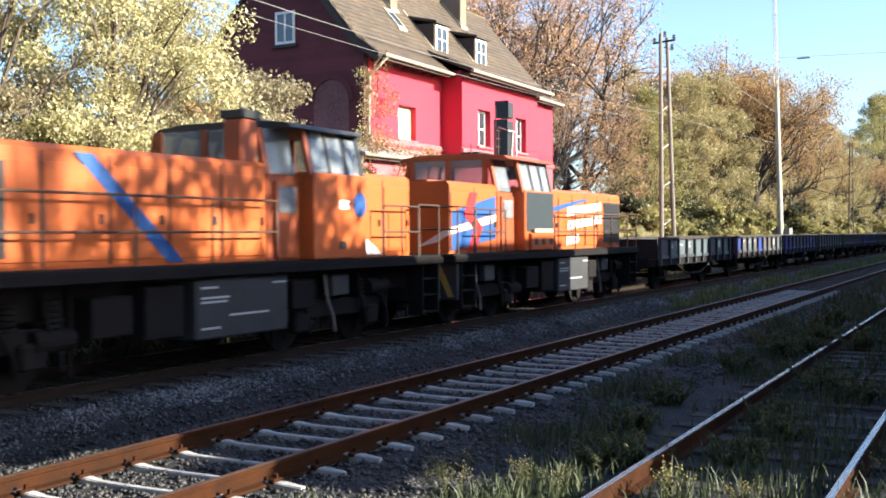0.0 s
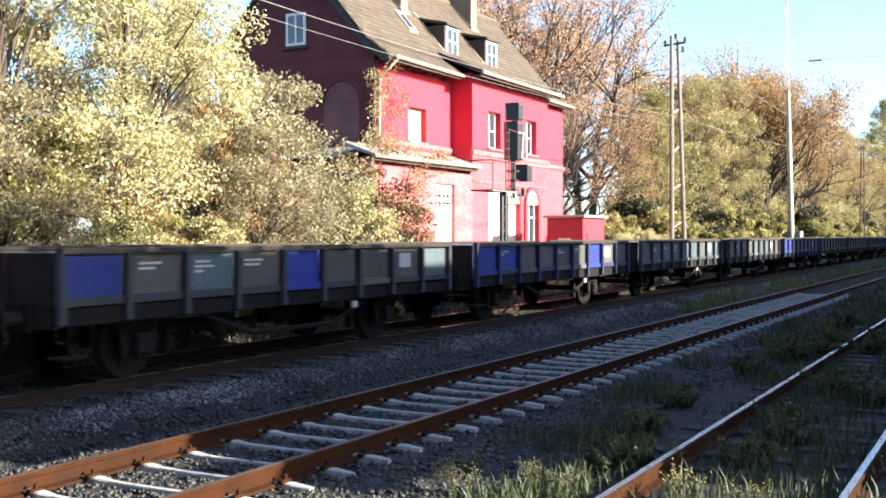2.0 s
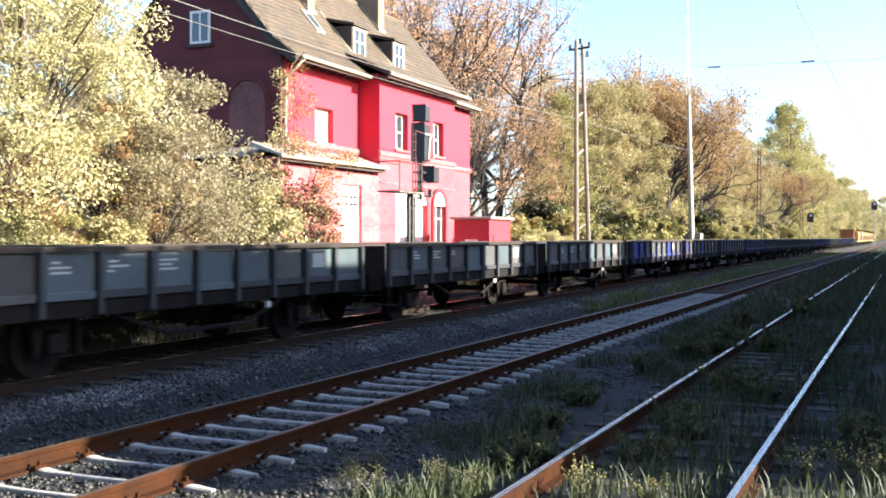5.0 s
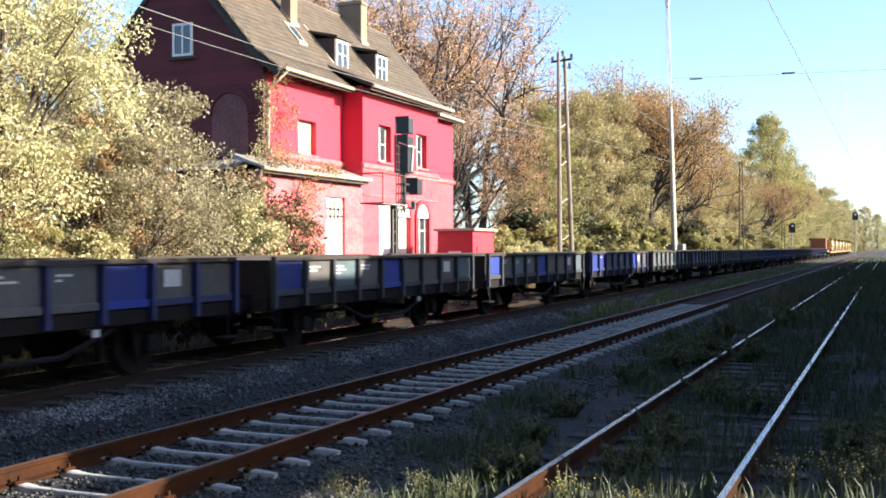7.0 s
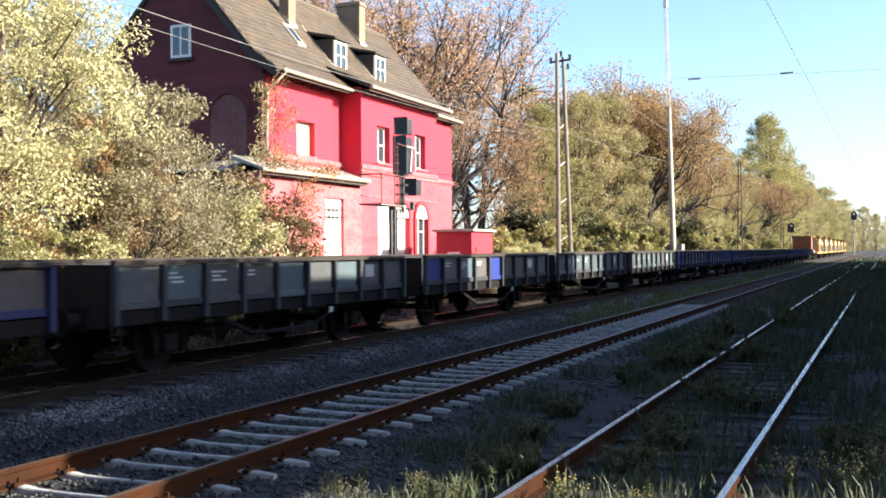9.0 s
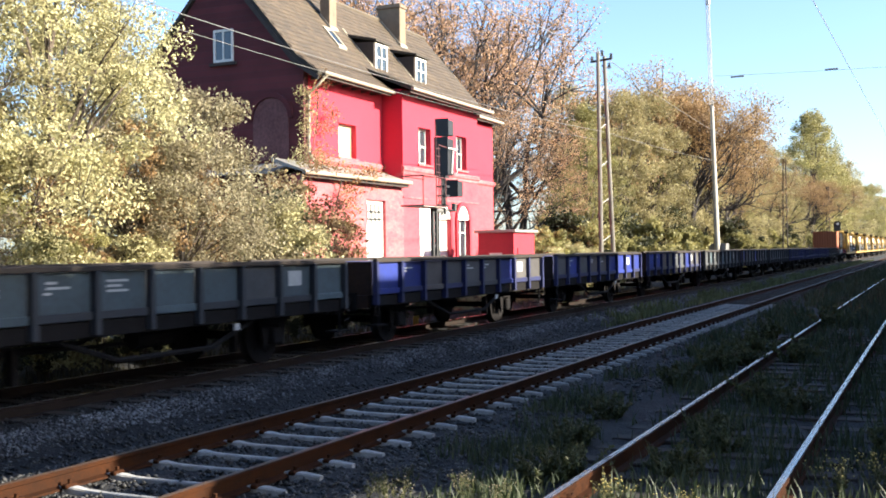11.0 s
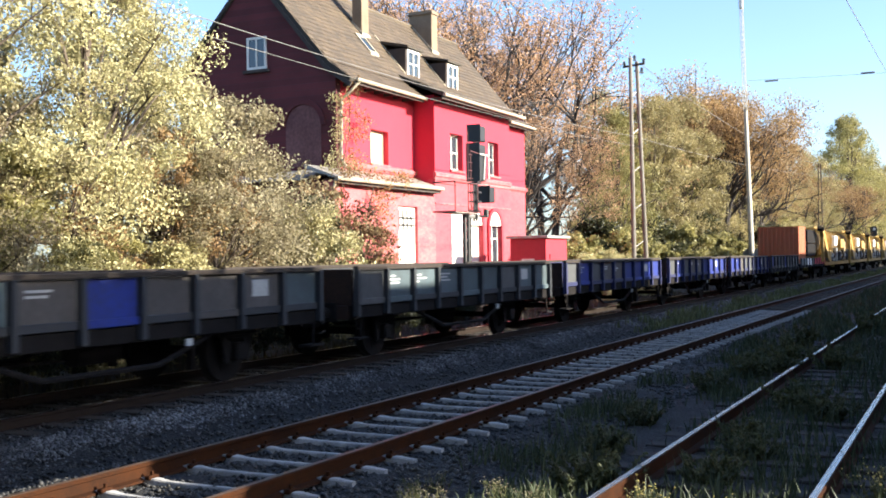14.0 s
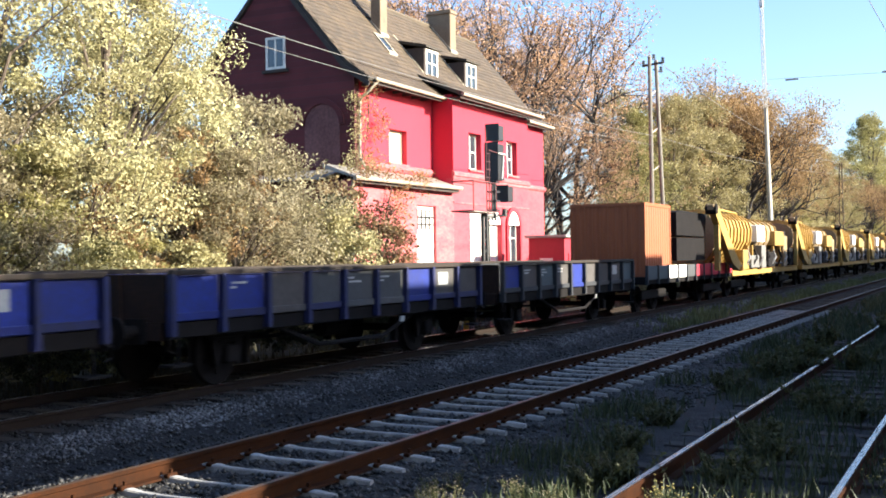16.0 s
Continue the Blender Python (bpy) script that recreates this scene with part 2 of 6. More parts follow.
def piece(name, me, parent, m):
    ob = new(name, me)
    ob.parent = parent
    ob.matrix_basis = m
    return ob


def thing(name, label, category, m=None, group="", kind=""):
    ob = tagged(new(name), label, category, group, kind)
    if m is not None:
        ob.matrix_basis = m
    return ob


def raw_mesh(name, verts, faces, material):
    """A mesh from numpy arrays; all faces have the same number of corners."""
    me = bpy.data.meshes.new(name)
    k = faces.shape[1]
    me.vertices.add(len(verts)), me.loops.add(faces.size), me.polygons.add(len(faces))
    me.vertices.foreach_set("co", verts.astype(np.float32).ravel())
    me.loops.foreach_set("vertex_index", faces.astype(np.int32).ravel())
    me.polygons.foreach_set("loop_start", np.arange(0, faces.size, k, dtype=np.int32))
    me.update(calc_edges=True)
    me.materials.append(material)
    return me


# ---- ground and tracks ----
def height(x, y):
    """Lie of the land across the tracks."""
    xs = [-400, -3.5, -0.6, 0.2, 3.5, 4.0, 4.5, 7.7, 8.1, 8.6, 9.0, 9.55, 12.8, 13.6, 15.0, 400]
    zs = [-0.15, -0.15, -0.2, -0.17, -0.17, -0.25, -0.19, -0.19, -0.33, -0.42, -0.36, -0.16, -0.16, -0.5, -0.3, -0.1]
    return np.interp(y, xs, zs)


gx = np.concatenate([np.arange(-60, 2, 3.0), np.arange(2, 40, 0.22), np.arange(40, 120, 1.5), np.arange(120, 400, 12), [600, 900, 1500, 2500]])
gy = np.concatenate([[-900, -400, -150, -60, -30, -20, -12, -8], np.arange(-6, 15, 0.14), np.arange(15, 40, 2.0), [50, 80, 150, 300, 700, 1500]])
GX, GY = np.meshgrid(gx, gy, indexing="ij")
GZ = height(GX, GY)
rng = np.random.default_rng(3)
near = (GX > 1) & (GX < 42) & (GY > -7) & (GY < 16)
GZ = GZ + np.where(near, rng.normal(0, 0.013, GZ.shape), 0)
verts = np.stack([GX, GY, GZ], -1).reshape(-1, 3)
ni, nj = len(gx), len(gy)
ii, jj = np.meshgrid(np.arange(ni - 1), np.arange(nj - 1), indexing="ij")
a0 = (ii * nj + jj).ravel()
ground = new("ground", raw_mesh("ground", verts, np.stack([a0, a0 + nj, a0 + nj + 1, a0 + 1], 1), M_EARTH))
tagged(ground, "earth and trodden cinders between the railway tracks, darkened for shade", "ground", kind="structure")

RAIL = [(-0.075, -0.165), (0.075, -0.165), (0.07, -0.145), (0.012, -0.13), (0.012, -0.045), (0.036, -0.035), (0.038, -0.006), (0.028, 0.0), (-0.028, 0.0), (-0.038, -0.006), (-0.036, -0.035), (-0.012, -0.045), (-0.012, -0.13), (-0.07, -0.145)]


def rail(parent, y, x0, x1, top, side):
    ob = part("rail", prism(B(), [(y + u, v) for u, v in RAIL], "x", x0, x1), side, parent)
    bm = B()
    box(bm, x0, x1, y - 0.027, y + 0.027, 0.0005, 0.003)
    part("rail_head", bm, top, ob, "worn running surface of the rail")


def concrete_sleeper():
    """Pre-stressed sleeper along y, centred, tops lower in the middle, with chamfers."""
    bm = B()
    prof = [(-1.14, -0.145), (-0.95, -0.128), (-0.58, -0.128), (-0.46, -0.142), (-0.25, -0.148), (0.25, -0.148), (0.46, -0.142), (0.58, -0.128), (0.95, -0.128), (1.14, -0.145)]
    rows = []
    for y, z in prof:
        w = 1.5 if 0.5 < abs(y) < 1.0 else 1.0
        rows.append([bm.verts.new(p) for p in ((-0.04 * w, y, -0.34), (-0.034 * w, y, z - 0.012), (-0.027 * w, y, z), (0.027 * w, y, z), (0.034 * w, y, z - 0.012), (0.04 * w, y, -0.34))])
    for a, b in zip(rows, rows[1:]):
        for i in range(5):
            bm.faces.new((a[i], a[i + 1], b[i + 1], b[i]))
    bm.faces.new(rows[0]), bm.faces.new(rows[-1][::-1])
    return bm


M_RAILTOP_R = mat("rail_top_dull", (0.12, 0.078, 0.054), (0.072, 0.042, 0.027), 0.45, metal=0.5, scale=2, fine=25, bump=0.05, stretch=(0.06, 1.8, 1.8))
TRACKS = []
for nm, ya, yb, lab, top in (("siding_track", 1.13, 2.65, "weedy siding track with shiny rails on old timber sleepers", M_RAILTOP),
                             ("middle_track", 5.37, 6.89, "rusty railway track on pale concrete sleepers", M_RAILTOP_R),
                             ("train_track", 10.38, 11.92, "railway track under the train on light ballast", M_RAILTOP)):
    tr = thing(nm, lab, "track", kind="structure")
    for y in (ya, yb):
        rail(tr, y, -40, 420, top, M_RUST_D if nm == "train_track" else M_RUST)
    TRACKS.append((tr, (ya + yb) / 2))


# ---- station house ----
def brick_mat(name, c1, c2, mortar):
    m = bpy.data.materials.new(name)
    m.use_nodes = True
    n, l = m.node_tree.nodes, m.node_tree.links
    tc, mp, bt = n.new("ShaderNodeTexCoord"), n.new("ShaderNodeMapping"), n.new("ShaderNodeTexBrick")
    mp.inputs["Rotation"].default_value = (radians(90), 0, radians(90))
    l.new(tc.outputs["Object"], mp.inputs["Vector"]), l.new(mp.outputs[0], bt.inputs["Vector"])
    bt.inputs["Color1"].default_value, bt.inputs["Color2"].default_value, bt.inputs["Mortar"].default_value = (*c1, 1), (*c2, 1), (*mortar, 1)
    bt.inputs["Scale"].default_value, bt.inputs["Brick Width"].default_value, bt.inputs["Row Height"].default_value, bt.inputs["Mortar Size"].default_value = 1.0, 0.25, 0.077, 0.008
    nz, mx = n.new("ShaderNodeTexNoise"), n.new("ShaderNodeMix")
    nz.inputs["Scale"].default_value, nz.inputs["Detail"].default_value = 0.8, 8
    l.new(tc.outputs["Object"], nz.inputs["Vector"])
    mx.data_type, mx.blend_type = "RGBA", "MULTIPLY"
    mr = n.new("ShaderNodeMapRange")
    mr.inputs["From Min"].default_value, mr.inputs["From Max"].default_value, mr.inputs["To Max"].default_value = 0.35, 0.7, 0.55
    l.new(nz.outputs[0], mr.inputs["Value"]), l.new(mr.outputs[0], mx.inputs["Factor"])
    l.new(bt.outputs["Color"], mx.inputs[6])
    mx.inputs[7].default_value = (0.45, 0.40, 0.38, 1)
    b = n["Principled BSDF"]
    l.new(mx.outputs[2], b.inputs["Base Color"])
    b.inputs["Roughness"].default_value = 0.9
    bp = n.new("ShaderNodeBump")
    bp.inputs["Strength"].default_value, bp.inputs["Distance"].default_value = 0.6, 0.01
    bp.invert = True
    l.new(bt.outputs["Fac"], bp.inputs["Height"]), l.new(bp.outputs[0], b.inputs["Normal"])
    return m


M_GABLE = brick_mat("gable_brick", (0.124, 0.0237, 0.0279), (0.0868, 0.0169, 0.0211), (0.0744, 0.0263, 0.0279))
M_TILES = leaf_mat("roof_tiles", (0.0292, 0.0199, 0.0123), (0.0504, 0.0344, 0.0202), (0.0795, 0.0553, 0.0317), 0.0)
HOUSE = thing("station_house", "two-storey red rendered station house with brown tiled roof", "house", pose(45, 25.8, -0.15))


def hp(name, bm, material, parent=None, label=""):
    ob = part(name, bm, material, parent or HOUSE, label)
    if parent is None:
        ob.matrix_parent_inverse = HOUSE.matrix_basis.inverted()
    return ob


def wall_x(bm, x0, x1, y0, y1, z0, z1, holes):
    """A wall along x with rectangular openings (x0, x1, z0, z1)."""
    xs = sorted({x0, x1, *[h[0] for h in holes], *[h[1] for h in holes]})
    for a, b in zip(xs, xs[1:]):
        cut = sorted((h[2], h[3]) for h in holes if h[0] <= a and h[1] >= b)
        z = z0
        for c, d in cut:
            if c > z:
                box(bm, a, b, y0, y1, z, c)
            z = d
        if z < z1:
            box(bm, a, b, y0, y1, z, z1)
    bmesh.ops.remove_doubles(bm, verts=bm.verts[:], dist=0.001)
    return bm


def arch(cx, r, z0, n=10):
    return [(cx + r * math.cos(math.pi * i / n), z0 + r * math.sin(math.pi * i / n)) for i in range(n + 1)]


def window(x0, x1, z0, z1, y, frame_mat, glass, bars=(1, 2), boarded=None, depth=0.16, sill=True, label=""):
    """A window set back in a wall that faces -y."""
    bm = B()
    w = 0.09
    box(bm, x0, x0 + w, y + depth - 0.03, y + depth + 0.04, z0, z1)
    box(bm, x1 - w, x1, y + depth - 0.03, y + depth + 0.04, z0, z1)
    box(bm, x0 + w, x1 - w, y + depth - 0.03, y + depth + 0.04, z1 - w, z1)
    box(bm, x0 + w, x1 - w, y + depth - 0.03, y + depth + 0.04, z0, z0 + w)
    ob = hp("window", bm, frame_mat, label=label)
    nx, nz = bars
    for i in range(1, nx):
        x = x0 + (x1 - x0) * i / nx
        bm = B()
        box(bm, x - 0.035, x + 0.035, y + depth - 0.02, y + depth + 0.03, z0 + w, z1 - w)
        part("mullion", bm, frame_mat, ob)
    for i in range(1, nz):
        z = z0 + (z1 - z0) * i / nz
        bm = B()
        box(bm, x0 + w, x1 - w, y + depth - 0.024, y + depth + 0.026, z - 0.03, z + 0.03)
        part("transom", bm, frame_mat, ob)
    bm = B()
    box(bm, x0 + w, x1 - w, y + depth + 0.005, y + depth + 0.015, z0 + w, z1 - w)
    part("pane", bm, boarded or glass, ob)
    bm = B()
    box(bm, x0 - 0.02, x1 + 0.02, y + depth + 0.25, y + depth + 0.3, z0 - 0.02, z1 + 0.02)
    part("curtain", bm, M_DARKWOOD, ob)
    if sill:
        bm = B()
        box(bm, x0 - 0.1, x1 + 0.1, y - 0.09, y + depth - 0.03, z0 - 0.1, z0 - 0.004)
        part("sill", bm, M_PINK, ob)
    return ob


GZ0, EAVE, RIDGE_Y, RIDGE_Z = -0.15, 8.85, 25.8, 13.7
# upper front wall, set back, west of the projecting bay
hp("upper_wall", wall_x(B(), 35.6, 41.68, 22.0, 22.35, 4.9, EAVE, [(37.9, 39.35, 5.75, 7.15)]), M_RED)
hp("upper_wall", wall_x(B(), 50.04, 53.6, 21.6, 21.95, 5.3, EAVE, []), M_RED)
hp("ground_wall", wall_x(B(), 50.04, 53.6, 21.6, 21.95, GZ0, 5.299, []), M_ROSE)
# projecting bay
hp("bay_wall", wall_x(B(), 41.68, 50.04, 21.0, 21.35, 5.3, EAVE + 0.1, [(43.25, 44.55, 5.8, 7.44), (47.4, 48.66, 5.8, 7.44)]), M_RED)
hp("bay_ground_wall", wall_x(B(), 41.68, 50.04, 21.0, 21.35, GZ0, 5.299, [(43.3, 44.7, GZ0 + 0.3, 3.95), (45.1, 46.5, GZ0, 4.1), (47.35, 48.75, GZ0 + 0.2, 4.1)]), M_ROSE)
bm = B()
box(bm, 41.684, 42.03, 21.352, 23.0, 4.9, EAVE + 0.1)
hp("bay_cheek", bm, M_RED)
bm = B()
box(bm, 49.69, 50.036, 21.352, 22.0, GZ0, EAVE + 0.1)
hp("bay_cheek", bm, M_RED)
# ground floor front, flush with the bay, and its run round the gable
hp("ground_wall", wall_x(B(), 33.35, 41.678, 21.0, 21.35, GZ0, 4.75, [(38.35, 40.0, GZ0, 4.0)]), M_PINK)
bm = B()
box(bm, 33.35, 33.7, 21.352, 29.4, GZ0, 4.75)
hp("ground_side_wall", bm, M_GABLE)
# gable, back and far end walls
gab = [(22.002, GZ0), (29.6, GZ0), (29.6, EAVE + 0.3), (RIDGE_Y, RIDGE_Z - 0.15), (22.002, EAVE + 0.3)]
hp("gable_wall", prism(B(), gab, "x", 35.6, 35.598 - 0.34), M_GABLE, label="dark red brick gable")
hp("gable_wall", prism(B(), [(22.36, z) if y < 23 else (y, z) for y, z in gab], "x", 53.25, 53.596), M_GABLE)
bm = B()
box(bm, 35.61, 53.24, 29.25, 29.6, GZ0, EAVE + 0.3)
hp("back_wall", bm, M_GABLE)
# string courses and ledges on the front
for x0, x1, y, z in ((41.6, 50.12, 20.9, 5.42), (50.12, 53.68, 21.5, 5.36), (35.52, 41.6, 21.9, 5.5)):
    bm = B()
    prism(bm, [(y, z), (y + 0.14, z - 0.14), (y + 0.14, z + 0.22), (y + 0.04, z + 0.16), (y, z + 0.12)], "x", x0, x1)
    hp("string_course", bm, M_PINK)
bm = B()
box(bm, 41.64, 50.08, 20.955, 20.998, 5.25, 5.36)
box(bm, 41.64, 50.08, 20.965, 20.998, 4.2, 4.28)
hp("string_course", bm, M_PINK)
# small roof over the ground floor with its gutter
bm = B()
prism(bm, [(20.62, 4.78), (20.62, 4.86), (21.998, 5.36), (21.998, 5.2)], "x", 33.0, 41.6)
prism(bm, [(33.0, 4.782), (33.0, 4.862), (35.25, 5.36), (35.25, 5.2)], "y", 22.0, 29.8)
hp("canopy_roof", bm, M_ZINC)
bm = B()
tube(bm, (32.95, 20.58, 4.78), (41.6, 20.58, 4.82), 0.085, n=10)
hp("gutter", bm, M_CREAM)
bm = B()
box(bm, 33.3, 41.6, 20.68, 20.72, 4.62, 4.76)
for i in range(12):
    box(bm, 33.5 + i * 0.72, 33.6 + i * 0.72, 20.74, 21.0, 4.62, 4.74)
hp("fascia", bm, M_DARKWOOD)

# roof: front slope with flared foot, back slope, as slabs with tiles laid on
FRONT = [(21.25, 8.78), (22.3, 9.55), (RIDGE_Y, RIDGE_Z)]
bm = B()
prism(bm, [*FRONT, (RIDGE_Y, RIDGE_Z - 0.2), (22.35, 9.35), (21.3, 8.68)], "x", 35.15, 54.0)
prism(bm, [(RIDGE_Y + 0.002, RIDGE_Z), (30.35, 8.85), (30.3, 8.7), (RIDGE_Y + 0.002, RIDGE_Z - 0.2)], "x", 35.15, 54.0)
prism(bm, [(20.35, 8.92), (22.6, 9.94), (22.6, 9.74), (20.38, 8.80)], "x", 41.35, 50.4)
roof = hp("roof", bm, M_TILEBASE, label="brown weathered tile roof")


def tiles(path, x0, x1, w, step, seed):
    """Overlapping tiles up a slope given by its section (y, z); each is a thin tilted slab."""
    r = np.random.default_rng(seed)
    pts = [np.array(p) for p in path]
    vs, fs = [], []
    for a, b in zip(pts, pts[1:]):
        d = b - a
        ln = np.linalg.norm(d)
        d = d / ln
        nrm = np.array([-d[1], d[0]])
        for i in range(int(ln / step)):
            off = (i % 2) * w / 2
            for j in range(int((x1 - x0) / w)):
                x = x0 + off + j * w
                lift = 0.045 + r.normal(0, 0.006)
                lo = a + d * (i * step) + nrm * lift
                hi = a + d * ((i + 1.25) * step) + nrm * 0.012
                bot = a + d * (i * step) + nrm * (lift - 0.03)
                k = len(vs)
                g = 0.008
                vs += [(x + g, *lo), (x + w - g, *lo), (x + w - g, *hi), (x + g, *hi), (x + g, *bot), (x + w - g, *bot)]
                fs += [(k, k + 1, k + 2, k + 3), (k + 4, k + 5, k + 1, k)]
    return raw_mesh("roof_tiles", np.array(vs), np.array(fs), M_TILES)


for path, x0, x1, s in ((FRONT, 35.12, 53.75, 1), ([(20.33, 8.93), (22.2, 9.78)], 41.3, 50.15, 2)):
    ob = new("roof_tiles", tiles(path, x0, x1, 0.27, 0.3, s))
    ob.parent = roof
    ob["kind"] = "stuff"
bm = B()
tube(bm, (35.1, RIDGE_Y, RIDGE_Z + 0.02), (54.05, RIDGE_Y, RIDGE_Z + 0.02), 0.13, n=8)
part("ridge", bm, M_TILE, roof)
bm = B()
prism(bm, [(21.22, 8.6), (22.33, 9.36), (RIDGE_Y, RIDGE_Z - 0.22), (RIDGE_Y, RIDGE_Z - 0.42), (22.4, 9.18), (21.3, 8.45)], "x", 35.12, 35.2)
part("bargeboard", bm, M_DARKWOOD, roof)
for x0, x1, y, z in ((35.5, 41.3, 21.18, 8.76), (41.3, 50.5, 20.3, 8.86), (50.5, 54.0, 21.1, 8.72)):
    bm = B()
    tube(bm, (x0, y, z), (x1, y, z - 0.03), 0.075, n=10)
    g = hp("gutter", bm, M_CREAM, label="pale weathered gutter")
    bm = B()
    box(bm, x0, x1, y + 0.1, y + 0.14, z - 0.17, z + 0.0)
    part("fascia", bm, M_DARKWOOD, g)
    for i in range(int((x1 - x0) / 0.8)):
        part("rafter_end", box(B(), x0 + 0.3 + i * 0.8, x0 + 0.38 + i * 0.8, y + 0.14, y + 0.82, z - 0.16, z - 0.04), M_DARKWOOD, g)
# downpipe with swan neck at the corner
bm = B()
for p, q in (((35.75, 21.2, 8.72), (35.55, 21.5, 8.35)), ((35.55, 21.5, 8.35), (35.5, 21.9, 8.0)), ((35.5, 21.9, 8.0), (35.45, 21.9, 5.75)), ((35.45, 21.9, 5.75), (35.0, 21.4, 5.35)), ((33.2, 20.8, 4.75), (33.25, 20.9, 4.3)), ((33.25, 20.9, 4.3), (33.25, 20.9, GZ0))):
    tube(bm, p, q, 0.055, n=8)
hp("downpipe", bm, M_CREAM)


def slope_z(y):
    return 9.55 + (y - 22.3) * (RIDGE_Z - 9.55) / (RIDGE_Y - 22.3)


# chimneys
for x0, x1, y0, y1, zb, zt in ((40.88, 41.48, 24.1, 24.6, 11.3, 14.9), (48.7, 49.35, 24.6, 25.9, 11.9, 14.5)):
    bm = B()
    box(bm, x0, x1, y0, y1, zb, zt, 0.02)
    box(bm, x0 - 0.07, x1 + 0.07, y0 - 0.07, y1 + 0.07, zt - 0.22, zt - 0.1, 0.02)
    c = hp("chimney", bm, M_CHIM, roof)
    bm = B()
    prism(bm, [(y0 - 0.07, zb + 0.36), (y0 - 0.005, zb + 0.42), (y0 - 0.005, zb + 0.56), (y0 - 0.07, zb + 0.46)], "x", x0 - 0.03, x1 + 0.03)
    part("flashing", bm, M_CREAM, c)
    bm = B()
    prism(bm, [(y0 - 0.05, slope_z(y0)), (y1, slope_z(y1)), (y1, slope_z(y1) + 0.16), (y0 - 0.05, slope_z(y0) + 0.16)], "x", x0 - 0.05, x0 - 0.005)
    part("flashing", bm, M_CREAM, c)


# dormers
for xd in (42.55, 46.65):
    y0 = 22.75
    bm = B()
    prism(bm, [(y0 - 0.15, 11.3), (y0 - 0.15, 11.4), (24.6, 11.85), (24.6, 11.7)], "x", xd - 0.22, xd + 1.36)
    d = hp("dormer", bm, M_TILEBASE, label="small roof dormer with dark boarded cheeks")
    for xc in (xd - 0.12, xd + 1.16):
        part("dormer_cheek", box(B(), xc, xc + 0.1, y0 + 0.02, 24.4, slope_z(y0) - 0.1, 11.3), M_DARKWOOD, d)
    bm = B()
    for a, b, c, e in ((xd, xd + 0.1, 9.98, 11.28), (xd + 1.04, xd + 1.14, 9.98, 11.28), (xd + 0.1, xd + 1.04, 11.16, 11.28), (xd + 0.1, xd + 1.04, 9.98, 10.1), (xd + 0.54, xd + 0.6, 10.1, 11.16), (xd + 0.1, xd + 1.04, 10.62, 10.67)):
        box(bm, a, b, y0 - 0.02, y0 + 0.06, c, e)
    part("window_frame", bm, M_WHITE, d, "white dormer window frame")
    bm = B()
    box(bm, xd + 0.05, xd + 1.1, y0 + 0.02, y0 + 0.04, 10.0, 11.2)
    part("pane", bm, M_GLASS, d)
    bm = B()
    prism(bm, [(y0 - 0.16, 9.84), (y0 - 0.02, 9.98), (y0 - 0.02, 9.86), (y0 - 0.1, 9.76)], "x", xd - 0.15, xd + 1.3)
    prism(bm, [(y0 + 0.02, slope_z(y0) + 0.02), (24.3, slope_z(24.3) + 0.02), (24.3, slope_z(24.3) + 0.1), (y0 + 0.02, slope_z(y0) + 0.1)], "x", xd - 0.24, xd - 0.125)
    part("flashing", bm, M_CREAM, d)
# roof light
bm = B()
for a, b, c, e in ((40.1, 40.2, 23.2, 24.0), (40.7, 40.8, 23.2, 24.0), (40.2, 40.7, 23.2, 23.3), (40.2, 40.7, 23.9, 24.0)):
    prism(bm, [(c, slope_z(c)), (e, slope_z(e)), (e, slope_z(e) + 0.14), (c, slope_z(c) + 0.14)], "x", a, b)
sl = hp("roof_light", bm, M_CREAM)
bm = B()
prism(bm, [(23.25, slope_z(23.25) + 0.08), (23.95, slope_z(23.95) + 0.08), (23.95, slope_z(23.95) + 0.1), (23.25, slope_z(23.25) + 0.1)], "x", 40.15, 40.75)
part("pane", bm, M_GLASS, sl)

# windows of the front
window(37.9, 39.35, 5.75, 7.15, 22.0, M_CREAM, M_GLASS, (1, 1), boarded=M_BOARD, depth=0.26, label="upstairs window closed with a pale board")
window(43.25, 44.55, 5.8, 7.44, 21.0, M_WHITE, M_GLASS, (2, 2), depth=0.29, label="upstairs window with white frame")
window(47.4, 48.66, 5.8, 7.44, 21.0, M_WHITE, M_GLASS, (2, 2), depth=0.29, label="upstairs window with white frame")
window(38.35, 40.0, GZ0, 4.0, 21.0, M_WHITE, M_GLASS, (2, 3), boarded=M_WHITE, sill=False, label="tall white door with barred fanlight")
window(43.3, 44.7, GZ0 + 0.3, 3.95, 21.0, M_WHITE, M_GLASS, (2, 2), boarded=M_WHITE, sill=False, label="tall white shuttered opening")
window(45.1, 46.5, GZ0, 4.1, 21.0, M_WHITE, M_GLASS, (1, 2), boarded=M_WHITE, sill=False, label="tall white door in a red arch")
window(47.35, 48.75, GZ0 + 0.2, 4.1, 21.0, M_WHITE, M_GLASS, (2, 3), label="tall arched window with white frame")
# fanlight bars
for i in range(4):
    hp("fanlight_bar", box(B(), 38.55 + i * 0.35, 38.61 + i * 0.35, 21.1, 21.125, 3.0, 3.85), M_BLACK)
for z in (3.2, 3.5):
    hp("fanlight_bar", box(B(), 38.45, 39.9, 21.098, 21.122, z, z + 0.05), M_BLACK)
